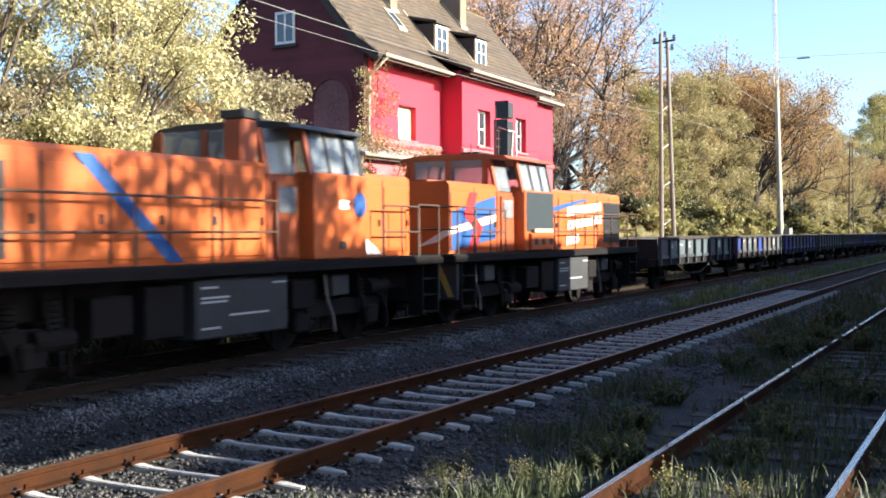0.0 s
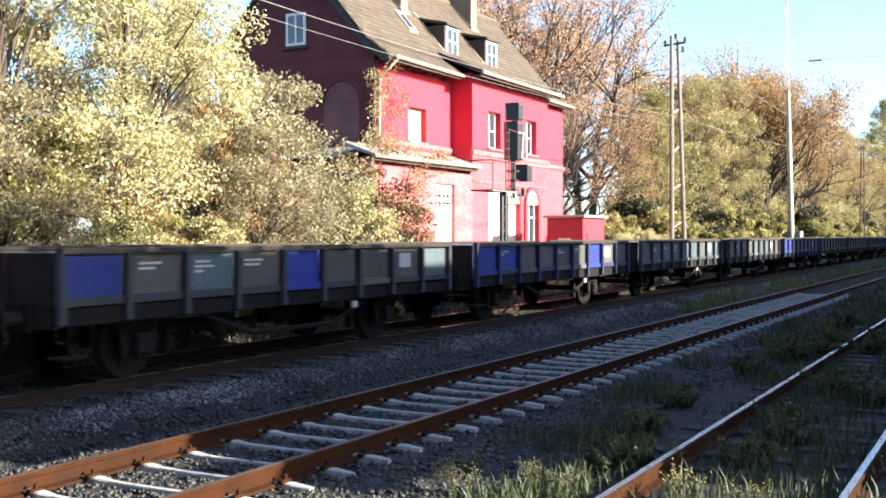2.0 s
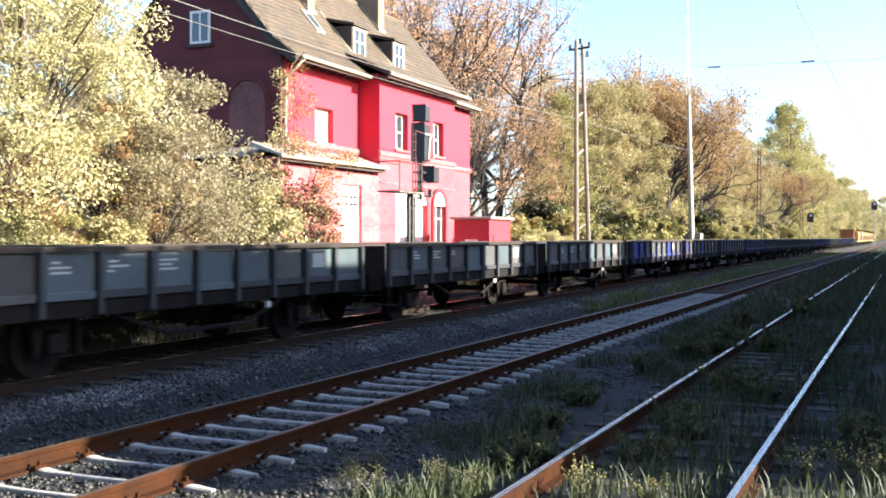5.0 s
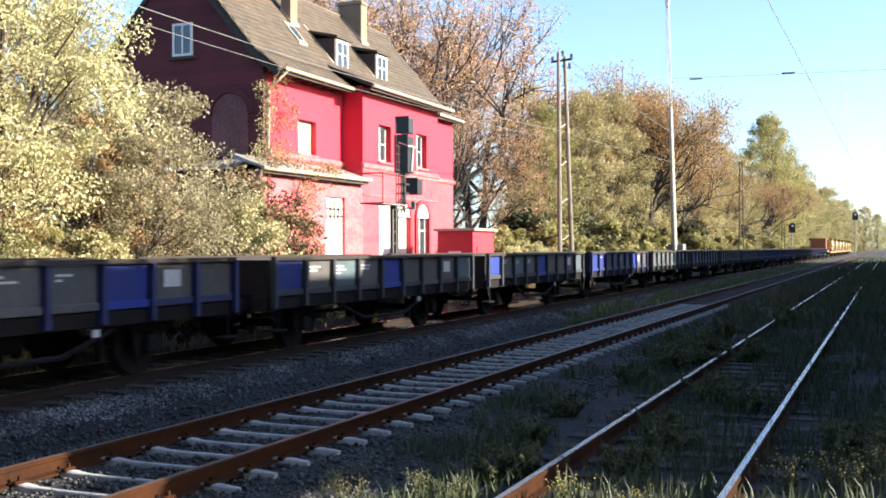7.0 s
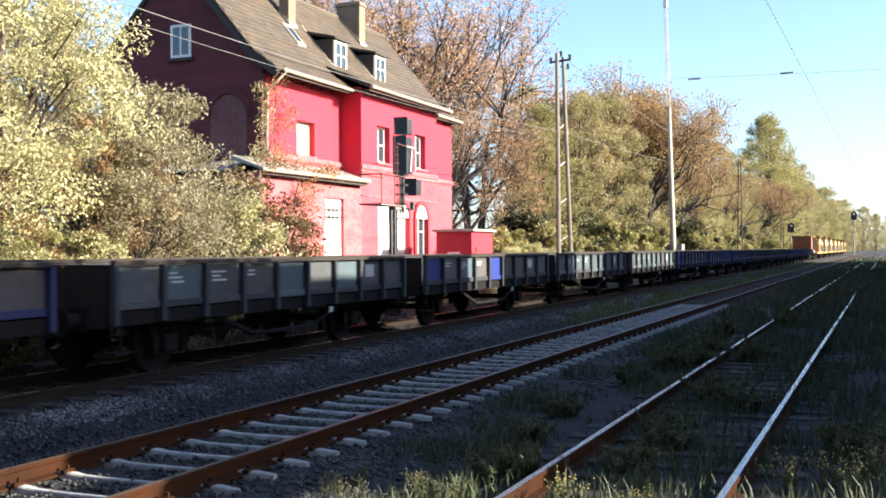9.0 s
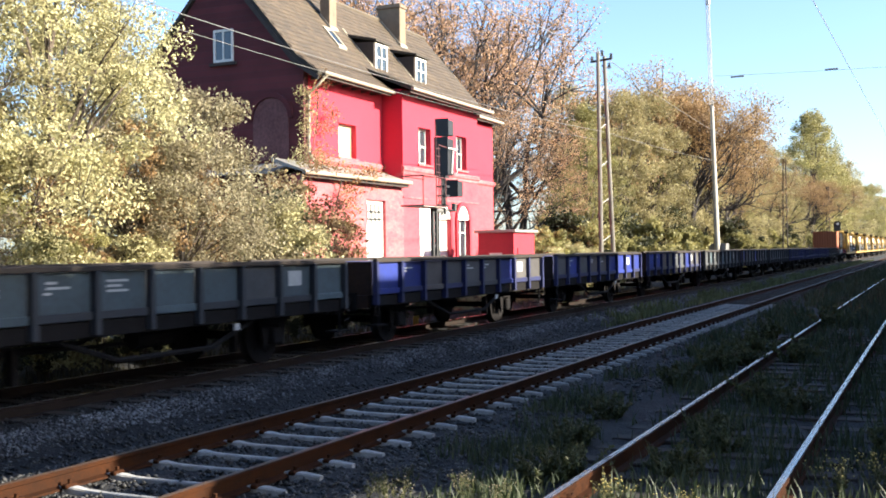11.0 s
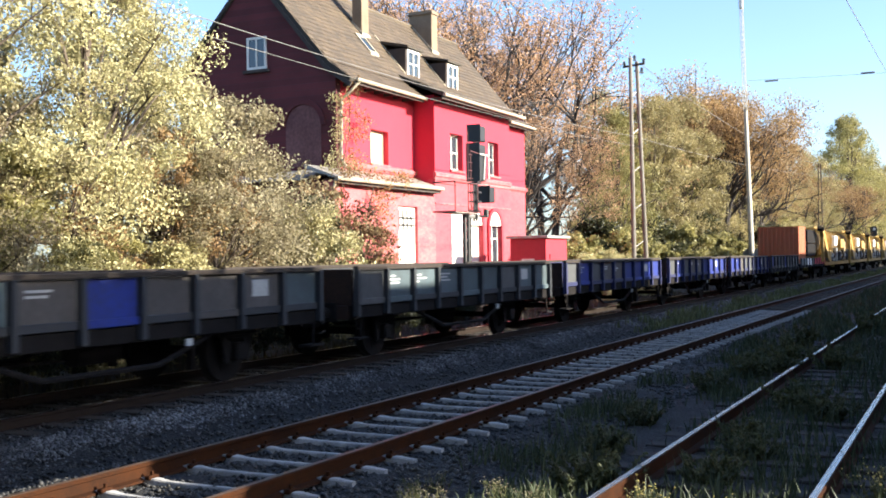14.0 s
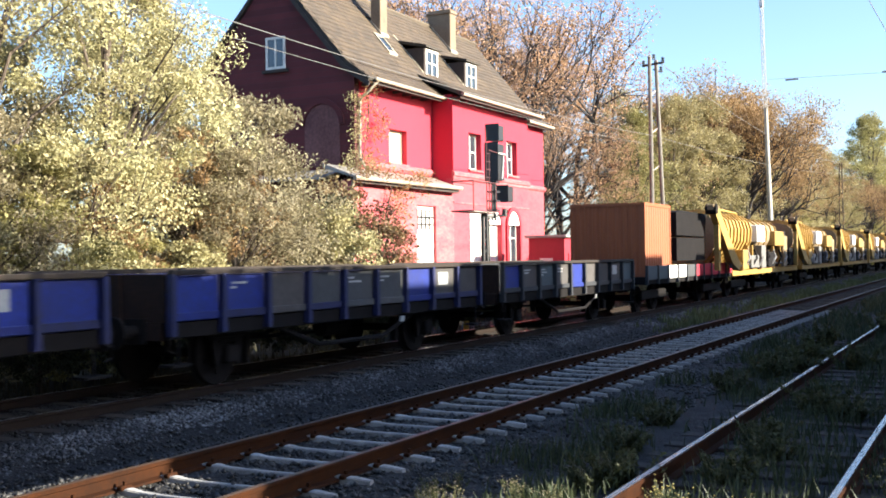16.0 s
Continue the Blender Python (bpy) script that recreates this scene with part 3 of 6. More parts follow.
# red arch surrounds
for cx, r in ((45.8, 0.9), (48.05, 0.9)):
    bm = B()
    out, inn = arch(cx, r, 3.35), arch(cx, r - 0.2, 3.35)
    for (a, b), (c, d) in zip(zip(out, out[1:]), zip(inn, inn[1:])):
        prism(bm, [a, b, d, c], "y", 20.9, 21.0)
    box(bm, cx - r, cx - r + 0.2, 20.9, 21.0, GZ0, 3.35)
    box(bm, cx + r - 0.2, cx + r, 20.9, 21.0, GZ0, 3.35)
    hp("arch_surround", bm, M_HUT)
    bm = B()
    prism(bm, [(cx - r + 0.2, 3.35), *arch(cx, r - 0.2, 3.37)[::-1], (cx + r - 0.2, 3.35)][0:1] + arch(cx, r - 0.2, 3.37)[::-1], "y", 20.95, 20.99)
    hp("arch_panel", bm, M_WHITE)
# gable window and blind arch
bm = B()
for a, b, c, d in ((25.2, 25.3, 9.5, 10.8), (26.05, 26.15, 9.5, 10.8), (25.3, 26.05, 9.5, 9.6), (25.3, 26.05, 10.7, 10.8), (25.64, 25.71, 9.6, 10.7)):
    box(bm, 35.2, 35.27, a, b, c, d)
gw = hp("gable_window", bm, M_WHITE, label="white attic window in the gable")
for a, b in ((25.3, 25.64), (25.71, 26.05)):
    bm = B()
    box(bm, 35.225, 35.25, a, b, 9.6, 10.7)
    part("pane", bm, M_GLASS, gw)
bm = B()
box(bm, 35.12, 35.25, 25.05, 26.3, 9.36, 9.48)
part("sill", bm, M_DARKWOOD, gw)
bm = B()
al = [(y, z) for y, z in arch(23.5, 0.82, 7.1)]
prism(bm, [(22.68, 5.5), (24.32, 5.5), *al], "x", 35.235, 35.25)
hp("blind_arch", bm, M_PALE, label="pale blind arch with flaking plaster")
out, inn = arch(23.5, 1.05, 7.1), arch(23.5, 0.84, 7.1)
for (a, b), (c, d) in zip(zip(out, out[1:]), zip(inn, inn[1:])):
    hp("arch_stone", prism(B(), [a, b, d, c], "x", 35.17, 35.252), M_GABLE)
bm = B()
al = [(y, z) for y, z in arch(27.3, 0.82, 7.1)]
prism(bm, [(26.48, 5.5), (28.12, 5.5), *al], "x", 35.235, 35.25)
hp("blind_arch", bm, M_PALE)

# red hut beside the house
HUT = thing("platform_hut", "small flat-roofed red hut beside the station house", "hut", pose(46.0, 17.9, -0.15))
bm = B()
box(bm, -1.35, 1.35, -0.85, 0.85, 0, 2.8)
part("wall", bm, M_HUT, HUT)
bm = B()
box(bm, -1.5, 1.5, -1.0, 1.0, 2.802, 2.93, 0.02)
part("roof", bm, M_ZINC, HUT)
bm = B()
box(bm, -0.9, 0.0, -0.89, -0.854, 0.05, 2.1)
part("door", bm, M_HUT, HUT)
bm = B()
box(bm, -1.39, -1.352, -0.3, 0.3, 1.2, 1.9)
part("window", bm, M_WHITE, HUT)


# ---- train ----
TRAIN_Y = 11.15
ROLLING, WHEELS = [], []


def run(t):
    """Metres the train has gone towards -x."""
    return 17.38 * t + 0.04 * t * t


def wheelset(parent, x, r, gauge=0.76):
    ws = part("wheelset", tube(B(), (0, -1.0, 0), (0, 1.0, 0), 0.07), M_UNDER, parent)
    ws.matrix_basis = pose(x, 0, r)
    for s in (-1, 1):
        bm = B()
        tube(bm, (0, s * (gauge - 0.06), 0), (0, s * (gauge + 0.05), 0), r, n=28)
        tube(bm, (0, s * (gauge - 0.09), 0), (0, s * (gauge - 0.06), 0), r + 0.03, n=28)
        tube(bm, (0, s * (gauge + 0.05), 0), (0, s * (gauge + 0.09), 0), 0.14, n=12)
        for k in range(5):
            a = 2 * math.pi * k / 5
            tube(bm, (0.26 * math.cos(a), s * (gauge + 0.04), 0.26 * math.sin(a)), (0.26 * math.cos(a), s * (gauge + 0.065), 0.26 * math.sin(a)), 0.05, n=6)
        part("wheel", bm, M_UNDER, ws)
    return ws


def buffers(parent, xe, s, z=0.95):
    for y in (-0.88, 0.88):
        bm = B()
        tube(bm, (xe, y, z), (xe + s * 0.42, y, z), 0.09, n=10)
        tube(bm, (xe + s * 0.42, y, z), (xe + s * 0.47, y, z), 0.22, n=14)
        box(bm, min(xe, xe + s * 0.06), max(xe, xe + s * 0.06), y - 0.17, y + 0.17, z - 0.17, z + 0.17)
        part("buffer", bm, M_UNDER, parent)
    bm = B()
    tube(bm, (xe, 0, z - 0.02), (xe + s * 0.62, 0, z - 0.1), 0.05, n=8)
    box(bm, min(xe, xe + s * 0.2), max(xe, xe + s * 0.2), -0.1, 0.1, z - 0.12, z + 0.08)
    part("coupling", bm, M_UNDER, parent)


L2 = 4.72
NB = 9


def wagon(name_label, panel_mats, frame_mat, seed):
    r = random.Random(seed)
    w = thing("low_sided_wagon", name_label, "wagon", group="goods wagons")
    bm = B()
    box(bm, -L2, L2, -1.3, 1.3, 0.93, 1.02)
    part("floor", bm, M_RIM, w)
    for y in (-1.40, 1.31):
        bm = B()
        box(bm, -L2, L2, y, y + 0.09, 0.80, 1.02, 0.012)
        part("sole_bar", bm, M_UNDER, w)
    bw = 2 * L2 / NB
    labelled = {1, NB - 2, r.choice([2, 3, 4]), r.choice([3, 5])}
    for i in range(NB):
        x = -L2 + i * bw
        m = panel_mats[r.randrange(len(panel_mats))] if len(panel_mats) > 1 else panel_mats[0]
        bm = B()
        box(bm, x + 0.05, x + bw - 0.05, -1.41, -1.36, 1.024, 1.64, 0.01)
        p = part("side_panel", bm, m, w)
        bm = B()
        box(bm, x + 0.05, x + bw - 0.05, -1.45, -1.415, 1.03, 1.14, 0.01)
        part("lower_rail", bm, m if r.random() < 0.6 else frame_mat, w)
        if i in labelled:
            bm = B()
            if i == NB - 2:
                box(bm, x + 0.32, x + 0.72, -1.416, -1.412, 1.3, 1.55)
            else:
                for k in range(r.choice([2, 3])):
                    z = 1.5 - 0.065 * k
                    a = x + 0.2 + 0.05 * r.random()
                    box(bm, a, a + r.uniform(0.12, 0.42), -1.416, -1.412, z, z + 0.032)
            part("label_plate", bm, M_LABEL, p, "pale stencilled label")
    for i in range(NB + 1):
        x = -L2 + i * bw
        bm = B()
        prism(bm, [(x - 0.055, 0.84), (x + 0.055, 0.84), (x + 0.04, 1.66), (x - 0.04, 1.66)], "y", -1.5, -1.40 - 0.002)
        part("post", bm, frame_mat, w)
    for y in (-1.49, 1.38):
        bm = B()
        box(bm, -L2 - 0.02, L2 + 0.02, y, y + 0.11, 1.645, 1.72, 0.012)
        part("top_rail", bm, M_RIM, w)
    bm = B()
    box(bm, -L2, L2, 1.36, 1.41, 1.02, 1.643)
    for i in range(NB + 1):
        box(bm, -L2 + i * bw - 0.05, -L2 + i * bw + 0.05, 1.412, 1.5, 0.84, 1.643)
    part("far_side", bm, frame_mat, w)
    for s in (-1, 1):
        bm = B()
        box(bm, s * L2 - 0.03, s * L2 + 0.03, -1.355, 1.355, 1.024, 1.66)
        box(bm, s * L2 - 0.06, s * L2 + 0.06, -0.6, -0.5, 0.9, 1.66)
        box(bm, s * L2 - 0.06, s * L2 + 0.06, 0.5, 0.6, 0.9, 1.66)
        part("end_wall", bm, M_ENDWALL, w)
        bm = B()
        box(bm, s * L2 - 0.06, s * L2 + 0.06, -1.3, 1.3, 0.78, 1.02)
        part("headstock", bm, M_ENDWALL, w)
        buffers(w, s * (L2 + 0.04), s, 0.9)
        for y in (-1.02, 1.02):
            bm = B()
            x = s * 3.05
            for dx in (-0.28, 0.2):
                prism(bm, [(x + dx - 0.12, 0.86), (x + dx + 0.2, 0.86), (x + dx + 0.08, 0.3), (x + dx, 0.3)], "y", y - 0.02, y + 0.02)
            box(bm, x - 0.13, x + 0.13, y - 0.12, y + 0.12, 0.33, 0.6, 0.03)
            part("axle_guard", bm, M_UNDER, w)
            bm = B()
            for k in range(4):
                box(bm, x - 0.6 + k * 0.13, x + 0.6 - k * 0.13, y - 0.05, y + 0.05, 0.76 - k * 0.04, 0.795 - k * 0.04)
            part("leaf_spring", bm, M_UNDER, w)
            bm = B()
            box(bm, x - s * 0.75 - 0.05, x - s * 0.75 + 0.05, y * 0.75 - 0.06, y * 0.75 + 0.06, 0.25, 0.7)
            part("brake_block", bm, M_UNDER, w)
        ws = wheelset(w, s * 3.05, 0.46)
        bm = B()
        tube(bm, (s * (L2 - 0.15), -1.42, 0.8), (s * (L2 - 0.15), -1.42, 0.45), 0.02, n=6)
        box(bm, s * (L2 - 0.15) - 0.2, s * (L2 - 0.15) + 0.2, -1.5, -1.25, 0.43, 0.46)
        part("shunter_step", bm, M_UNDER, w)
        part("grab_iron", polytube(B(), [(s * (L2 - 0.02), -1.46, 0.62), (s * (L2 + 0.1), -1.48, 0.66), (s * (L2 + 0.1), -1.48, 0.8), (s * (L2 - 0.02), -1.46, 0.84)], 0.012), M_RIM, w, "rusty grab iron at the corner")
    for y in (-1.28, 1.28):
        bm = B()
        tube(bm, (-2.2, y, 0.82), (-1.0, y, 0.45), 0.04, n=6)
        tube(bm, (-1.0, y, 0.45), (1.0, y, 0.45), 0.04, n=6)
        tube(bm, (1.0, y, 0.45), (2.2, y, 0.82), 0.04, n=6)
        part("truss_rod", bm, M_UNDER, w)
    bm = B()
    tube(bm, (0.3, -0.4, 0.62), (1.1, -0.4, 0.62), 0.16, n=12)
    tube(bm, (-2.4, 0.1, 0.55), (0.3, -0.3, 0.55), 0.03, n=6)
    part("brake_cylinder", bm, M_UNDER, w)
    bm = B()
    box(bm, 1.4, 1.53, -1.44, -1.41, 0.68, 0.78)
    part("plate", bm, M_LABEL, w, "small pale plate under the sill")
    return w


M_FRAMEB = mat("wagon_frame_blue", (0.0109, 0.0164, 0.093), (0.0086, 0.01, 0.0321), 0.65, scale=2, fine=20, bump=0.2)
M_BROWNP = mat("wagon_grey_brown", (0.085, 0.078, 0.075), (0.03, 0.026, 0.026), 0.7, scale=2.3, fine=16, bump=0.2, rand=0.2, spread=0.8)
M_LBLUEP = mat("wagon_light_blue", (0.026, 0.0644, 0.1788), (0.013, 0.0263, 0.0644), 0.65, scale=2.3, fine=16, bump=0.2, rand=0.2, spread=0.8)
KINDS = {
    "T": wagon("blue-grey steel low-sided goods wagon with worn paint", [M_TEAL, M_TEAL, M_GREYPANEL, M_TEAL], M_FRAMEG, 1),
    "G": wagon("dull grey steel low-sided goods wagon with stencilled labels", [M_GREYPANEL, M_TEAL, M_GREYPANEL, M_BROWNP], M_FRAMEG, 2),
    "D": wagon("grey low-sided goods wagon with a few blue panels", [M_GREYPANEL, M_TEAL, M_BLUE, M_BROWNP], M_FRAMEG, 3),
    "M": wagon("low-sided goods wagon patched in blue and grey panels", [M_BLUE, M_BROWNP, M_BLUE, M_GREYPANEL, M_LBLUEP, M_BLUE], M_FRAMEB, 5),
    "B": wagon("dark blue steel low-sided goods wagon", [M_BLUE, M_BLUE, M_BLUE, M_GREYPANEL, M_BROWNP], M_FRAMEB, 6),
}
FIRST = 42.45 - L2
PITCH = 10.65
used = set()
for k, c in enumerate("TDMTGMTGGMDDMGDTTMBMGDTBBMD"):
    ob = KINDS[c] if c not in used else copy_thing(KINDS[c], pose(0, 0, 0))
    used.add(c)
    ob.matrix_basis = pose(FIRST + k * PITCH, TRAIN_Y, 0)
    ROLLING.append((ob, FIRST + k * PITCH))


# ---- locomotives ----
def flat(bm, pts, y):
    """A thin decal on a side that faces -y; pts are (x, z)."""
    return prism(bm, pts, "y", y - 0.006, y - 0.002)


def locomotive(label, second):
    """Local x runs along the track; the intervals of bonnets, door bay and cab differ between the two."""
    s = 1
    if second:
        SB, DB, CB, LB, GR_ = (-5.45, -3.2), (-3.19, -2.3), (-2.3, -0.56), (-0.55, 5.2), (3.75, 5.1)
    else:
        LB, DB, CB, SB, GR_ = (-5.75, 1.75), (1.751, 2.6), (2.6, 4.15), (4.16, 6.12), (-5.3, -3.05)
    e = thing("shunting_locomotive", label, "locomotive", group="locomotives")

    def X(a):
        return a * s

    def bx(bm, a, b, *rest, bevel=0.0):
        return box(bm, min(a * s, b * s), max(a * s, b * s), *rest, bevel)
    H = 6.0
    ENDS = {-1: -5.62, 1: 6.0} if second else {-1: -6.0, 1: 6.86}
    bm = B()
    bx(bm, -H + (0.2 if second else 0), ENDS[1], -1.5, 1.5, 1.28, 1.46, bevel=0.02)
    part("deck", bm, M_UNDER, e)
    bm = B()
    bx(bm, -H + (0.2 if second else 0), ENDS[1], -1.53, -1.502, 1.3, 1.42)
    part("deck_edge", bm, M_UNDER, e)
    bm = B()
    bx(bm, ENDS[-1] + 0.1, ENDS[1] - 0.1, -1.0, 1.0, 0.85, 1.28)
    part("frame", bm, M_UNDER, e)
    # bonnets with stepped tops, doors proud of the sides
    op = M_ORANGE
    for nm, a, b, hw, zt in (("short_bonnet", *SB, 1.2, 2.93), ("long_bonnet", *LB, 1.2, 2.95)):
        bm = B()
        lo, hi = min(a * s, b * s), max(a * s, b * s)
        prism(bm, [(-hw, 1.462), (hw, 1.462), (hw, zt - 0.07), (hw - 0.07, zt), (-hw + 0.07, zt), (-hw, zt - 0.07)], "x", lo, hi)
        hood = part(nm, bm, op, e)
        n = max(2, int((hi - lo) / 0.95))
        for i in range(n):
            x0 = lo + (hi - lo) * i / n + 0.05
            x1 = lo + (hi - lo) * (i + 1) / n - 0.05
            bm = B()
            box(bm, x0 - 0.045, x0 - 0.012, -hw - 0.004, -hw - 0.0005, 1.5, zt - 0.1)
            part("panel_joint", bm, M_BLACK, hood)
            bm = B()
            box(bm, x0, x1, -hw - 0.022, -hw - 0.001, 1.55, zt - 0.22, 0.008)
            d = part("bonnet_door", bm, op, hood)
            bm = B()
            box(bm, x1 - 0.12, x1 - 0.07, -hw - 0.05, -hw - 0.022, 2.0, 2.12)
            part("door_handle", bm, M_BLACK, d)
        bm = B()
        box(bm, lo + 0.2, hi - 0.2, -0.6, 0.6, zt + 0.002, zt + 0.05)
        part("roof_hatch", bm, M_ORANGE_D, hood)
        if nm == "long_bonnet":
            a, b = GR_
            bm = B()
            box(bm, a, b, -hw - 0.034, -hw - 0.023, 1.6, 2.7)
            g = part("radiator_grille", bm, M_BLACK, hood, "black radiator grille")
            for i in range(12):
                bm = B()
                z = 1.65 + i * 0.088
                box(bm, a + 0.04, b - 0.04, -hw - 0.06, -hw - 0.035, z, z + 0.02)
                part("slat", bm, M_BLACK, g)
            bm = B()
            tube(bm, (sum(GR_) / 2, 0, zt), (sum(GR_) / 2, 0, zt + 0.12), 0.55, n=20)
            part("fan_housing", bm, M_ORANGE_D, hood)
    # cab: recessed door bay, then full-width wall with leaning windows
    zc = 3.5
    bm = B()
    bx(bm, *DB, -1.22, 1.22, 1.462, 2.78)
    part("door_bay", bm, M_ORANGE_D, e)
    bm = B()
    bx(bm, *CB, -1.5, 1.5, 1.462, 2.84, bevel=0.02)
    cabw = part("cab_wall", bm, op, e)
    # cab pillars and window band
    lean = 0.16
    for side in (-1, 1):
        cl = CB[1] - CB[0]
        for a, b in ((DB[0], DB[0] + 0.12), (CB[0] - 0.05, CB[0] + 0.07), (CB[0] + cl * 0.33, CB[0] + cl * 0.33 + 0.07), (CB[0] + cl * 0.66, CB[0] + cl * 0.66 + 0.07), (CB[1] - 0.1, CB[1])):
            lo, hi = a, b
            y0, y1 = (1.46, 1.46 - lean) if a > CB[0] - 0.1 else (1.2, 1.2 - lean)
            vs = [(side * y0, 2.78), (side * (y0 - 0.07), 2.78), (side * (y1 - 0.07), zc), (side * y1, zc)]
            part("window_pillar", prism(B(), vs, "x", lo, hi), M_ORANGE_D if lo < CB[0] else M_BLACK, cabw)
        for a, b in ((CB[0] + 0.07, CB[0] + cl * 0.33), (CB[0] + cl * 0.33 + 0.07, CB[0] + cl * 0.66), (CB[0] + cl * 0.66 + 0.07, CB[1] - 0.1), (DB[0] + 0.12, CB[0] - 0.05)):
            lo, hi = a, b
            y0 = 1.44 if a > CB[0] else 1.18
            bm = B()
            prism(bm, [(side * y0, 2.8), (side * (y0 - 0.02), 2.8), (side * (y0 - 0.02 - lean), zc), (side * (y0 - lean), zc)], "x", lo, hi)
            part("cab_window", bm, M_CABGLASS, cabw)
    for xe in (DB[0] + 0.03, CB[1] - 0.06):
        hw = 0.98 if xe < CB[0] else 1.25
        for a, b in ((-hw, -hw + 0.12), (-0.06, 0.06), (hw - 0.12, hw)):
            bm = B()
            bx(bm, xe - 0.03, xe + 0.03, a, b, 2.7, zc)
            part("end_pillar", bm, M_ORANGE_D, cabw)
        bm = B()
        bx(bm, xe - 0.01, xe + 0.01, -hw + 0.12, hw - 0.12, 2.98, zc)
        part("end_window", bm, M_CABGLASS, cabw)
    bm = B()
    bx(bm, DB[0] + 0.3, CB[1] - 0.3, -0.5, 0.5, 1.5, 2.75)
    part("control_desk", bm, M_BLACK, cabw)
    bm = B()
    lo, hi = DB[0] + (0.05 if second else 0.3), CB[1] + (0.1 if second else -0.02)
    prism(bm, [(-1.46, zc), (1.3, zc), (1.2, zc + 0.08), (0.7, zc + 0.14), (-0.7, zc + 0.14), (-1.36, zc + 0.08)], "x", lo, hi)
    part("cab_roof", bm, M_ORANGE_D if second else M_TANK, e)
    bm = B()
    bx(bm, CB[0] + 0.2, CB[0] + 0.9, -0.25, 0.25, zc + 0.17, zc + 0.27, bevel=0.03)
    tube(bm, (CB[0] - 0.3, -0.3, zc + 0.15), (CB[0] - 0.3, -0.3, zc + 0.42), 0.02, n=6)
    part("horn_box", bm, M_BLACK, e)
    bm = B()
    bx(bm, DB[0] + 0.15, DB[1] - 0.1, -1.262, -1.222, 1.5, 2.68)
    d = part("cab_door", bm, M_ORANGE_D, e)
    bm = B()
    bx(bm, DB[0] + 0.22, DB[1] - 0.18, -1.28, -1.265, 2.2, 2.6)
    part("door_window", bm, M_CABGLASS, d)
    if not second:
        bm = B()
        bx(bm, 1.32, 1.72, -1.1, -0.72, 2.8, 3.62, bevel=0.05)
        ex = part("exhaust", bm, M_ORANGE_D, e, "square orange exhaust stack with sooty top")
        bm = B()
        bx(bm, 1.3, 1.74, -1.12, -0.7, 3.6, 3.72)
        part("exhaust_cowl", bm, M_BLACK, ex)
    # fuel tank and battery boxes between the bogies
    bm = B()
    bx(bm, -0.1, 2.0, -1.42, 1.42, 0.42, 1.26, bevel=0.03)
    t = part("fuel_tank", bm, M_TANK, e, "dark grey fuel tank with small white lettering")
    bm = B()
    for i, (x0, wd, z) in enumerate(((0.0, 0.35, 1.12), (0.0, 0.6, 0.98), (0.0, 0.55, 0.92), (0.6, 0.9, 0.72), (1.6, 0.35, 1.14), (0.0, 0.4, 0.56))):
        lo = x0
        box(bm, lo, lo + wd, -1.427, -1.423, z, z + 0.03)
    part("tank_lettering", bm, M_LABEL, t)
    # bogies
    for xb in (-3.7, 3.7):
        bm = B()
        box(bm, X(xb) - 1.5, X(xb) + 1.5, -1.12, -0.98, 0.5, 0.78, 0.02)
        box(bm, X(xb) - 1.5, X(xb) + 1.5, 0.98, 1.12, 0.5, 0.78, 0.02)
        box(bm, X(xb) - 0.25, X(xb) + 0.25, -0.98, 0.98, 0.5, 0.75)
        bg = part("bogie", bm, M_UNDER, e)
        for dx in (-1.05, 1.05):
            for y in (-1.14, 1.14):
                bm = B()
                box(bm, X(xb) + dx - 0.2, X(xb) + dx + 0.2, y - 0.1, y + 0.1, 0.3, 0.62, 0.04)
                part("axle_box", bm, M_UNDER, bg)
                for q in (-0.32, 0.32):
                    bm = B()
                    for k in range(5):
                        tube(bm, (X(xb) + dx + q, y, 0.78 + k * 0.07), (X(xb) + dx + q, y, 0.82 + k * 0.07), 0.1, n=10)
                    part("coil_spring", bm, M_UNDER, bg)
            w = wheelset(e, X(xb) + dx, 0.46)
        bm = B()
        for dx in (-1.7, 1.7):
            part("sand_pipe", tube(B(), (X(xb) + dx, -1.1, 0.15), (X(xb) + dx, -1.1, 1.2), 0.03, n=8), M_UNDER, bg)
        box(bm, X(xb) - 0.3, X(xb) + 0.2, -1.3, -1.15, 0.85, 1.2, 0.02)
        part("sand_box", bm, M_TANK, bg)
    for x, w_, z0, z1 in ((-1.9, 0.7, 0.6, 1.1), (-1.0, 0.75, 0.5, 1.2), (2.2, 0.6, 0.7, 1.15)):
        part("apparatus_box", box(B(), x, x + w_, -1.36, -0.9, z0, z1, 0.02), M_UNDER, e)
    for x, z in ((-2.35, 0.62), (-4.9, 0.95), (4.95, 0.95)):
        part("air_tank", tube(B(), (x - 0.3, -1.15, z), (x + 0.3, -1.15, z), 0.14, n=14), M_UNDER, e)
    for x in (-5.1, -4.3, -3.2, -2.5, 2.6, 3.3, 4.3, 5.0):
        part("brake_rod", polytube(B(), [(x, -1.2, 1.2), (x + 0.05, -1.22, 0.8), (x + 0.25, -1.2, 0.5), (x + 0.3, -1.2, 0.25)], 0.03), M_STEEL if x in (-4.3, 3.3) else M_UNDER, e)
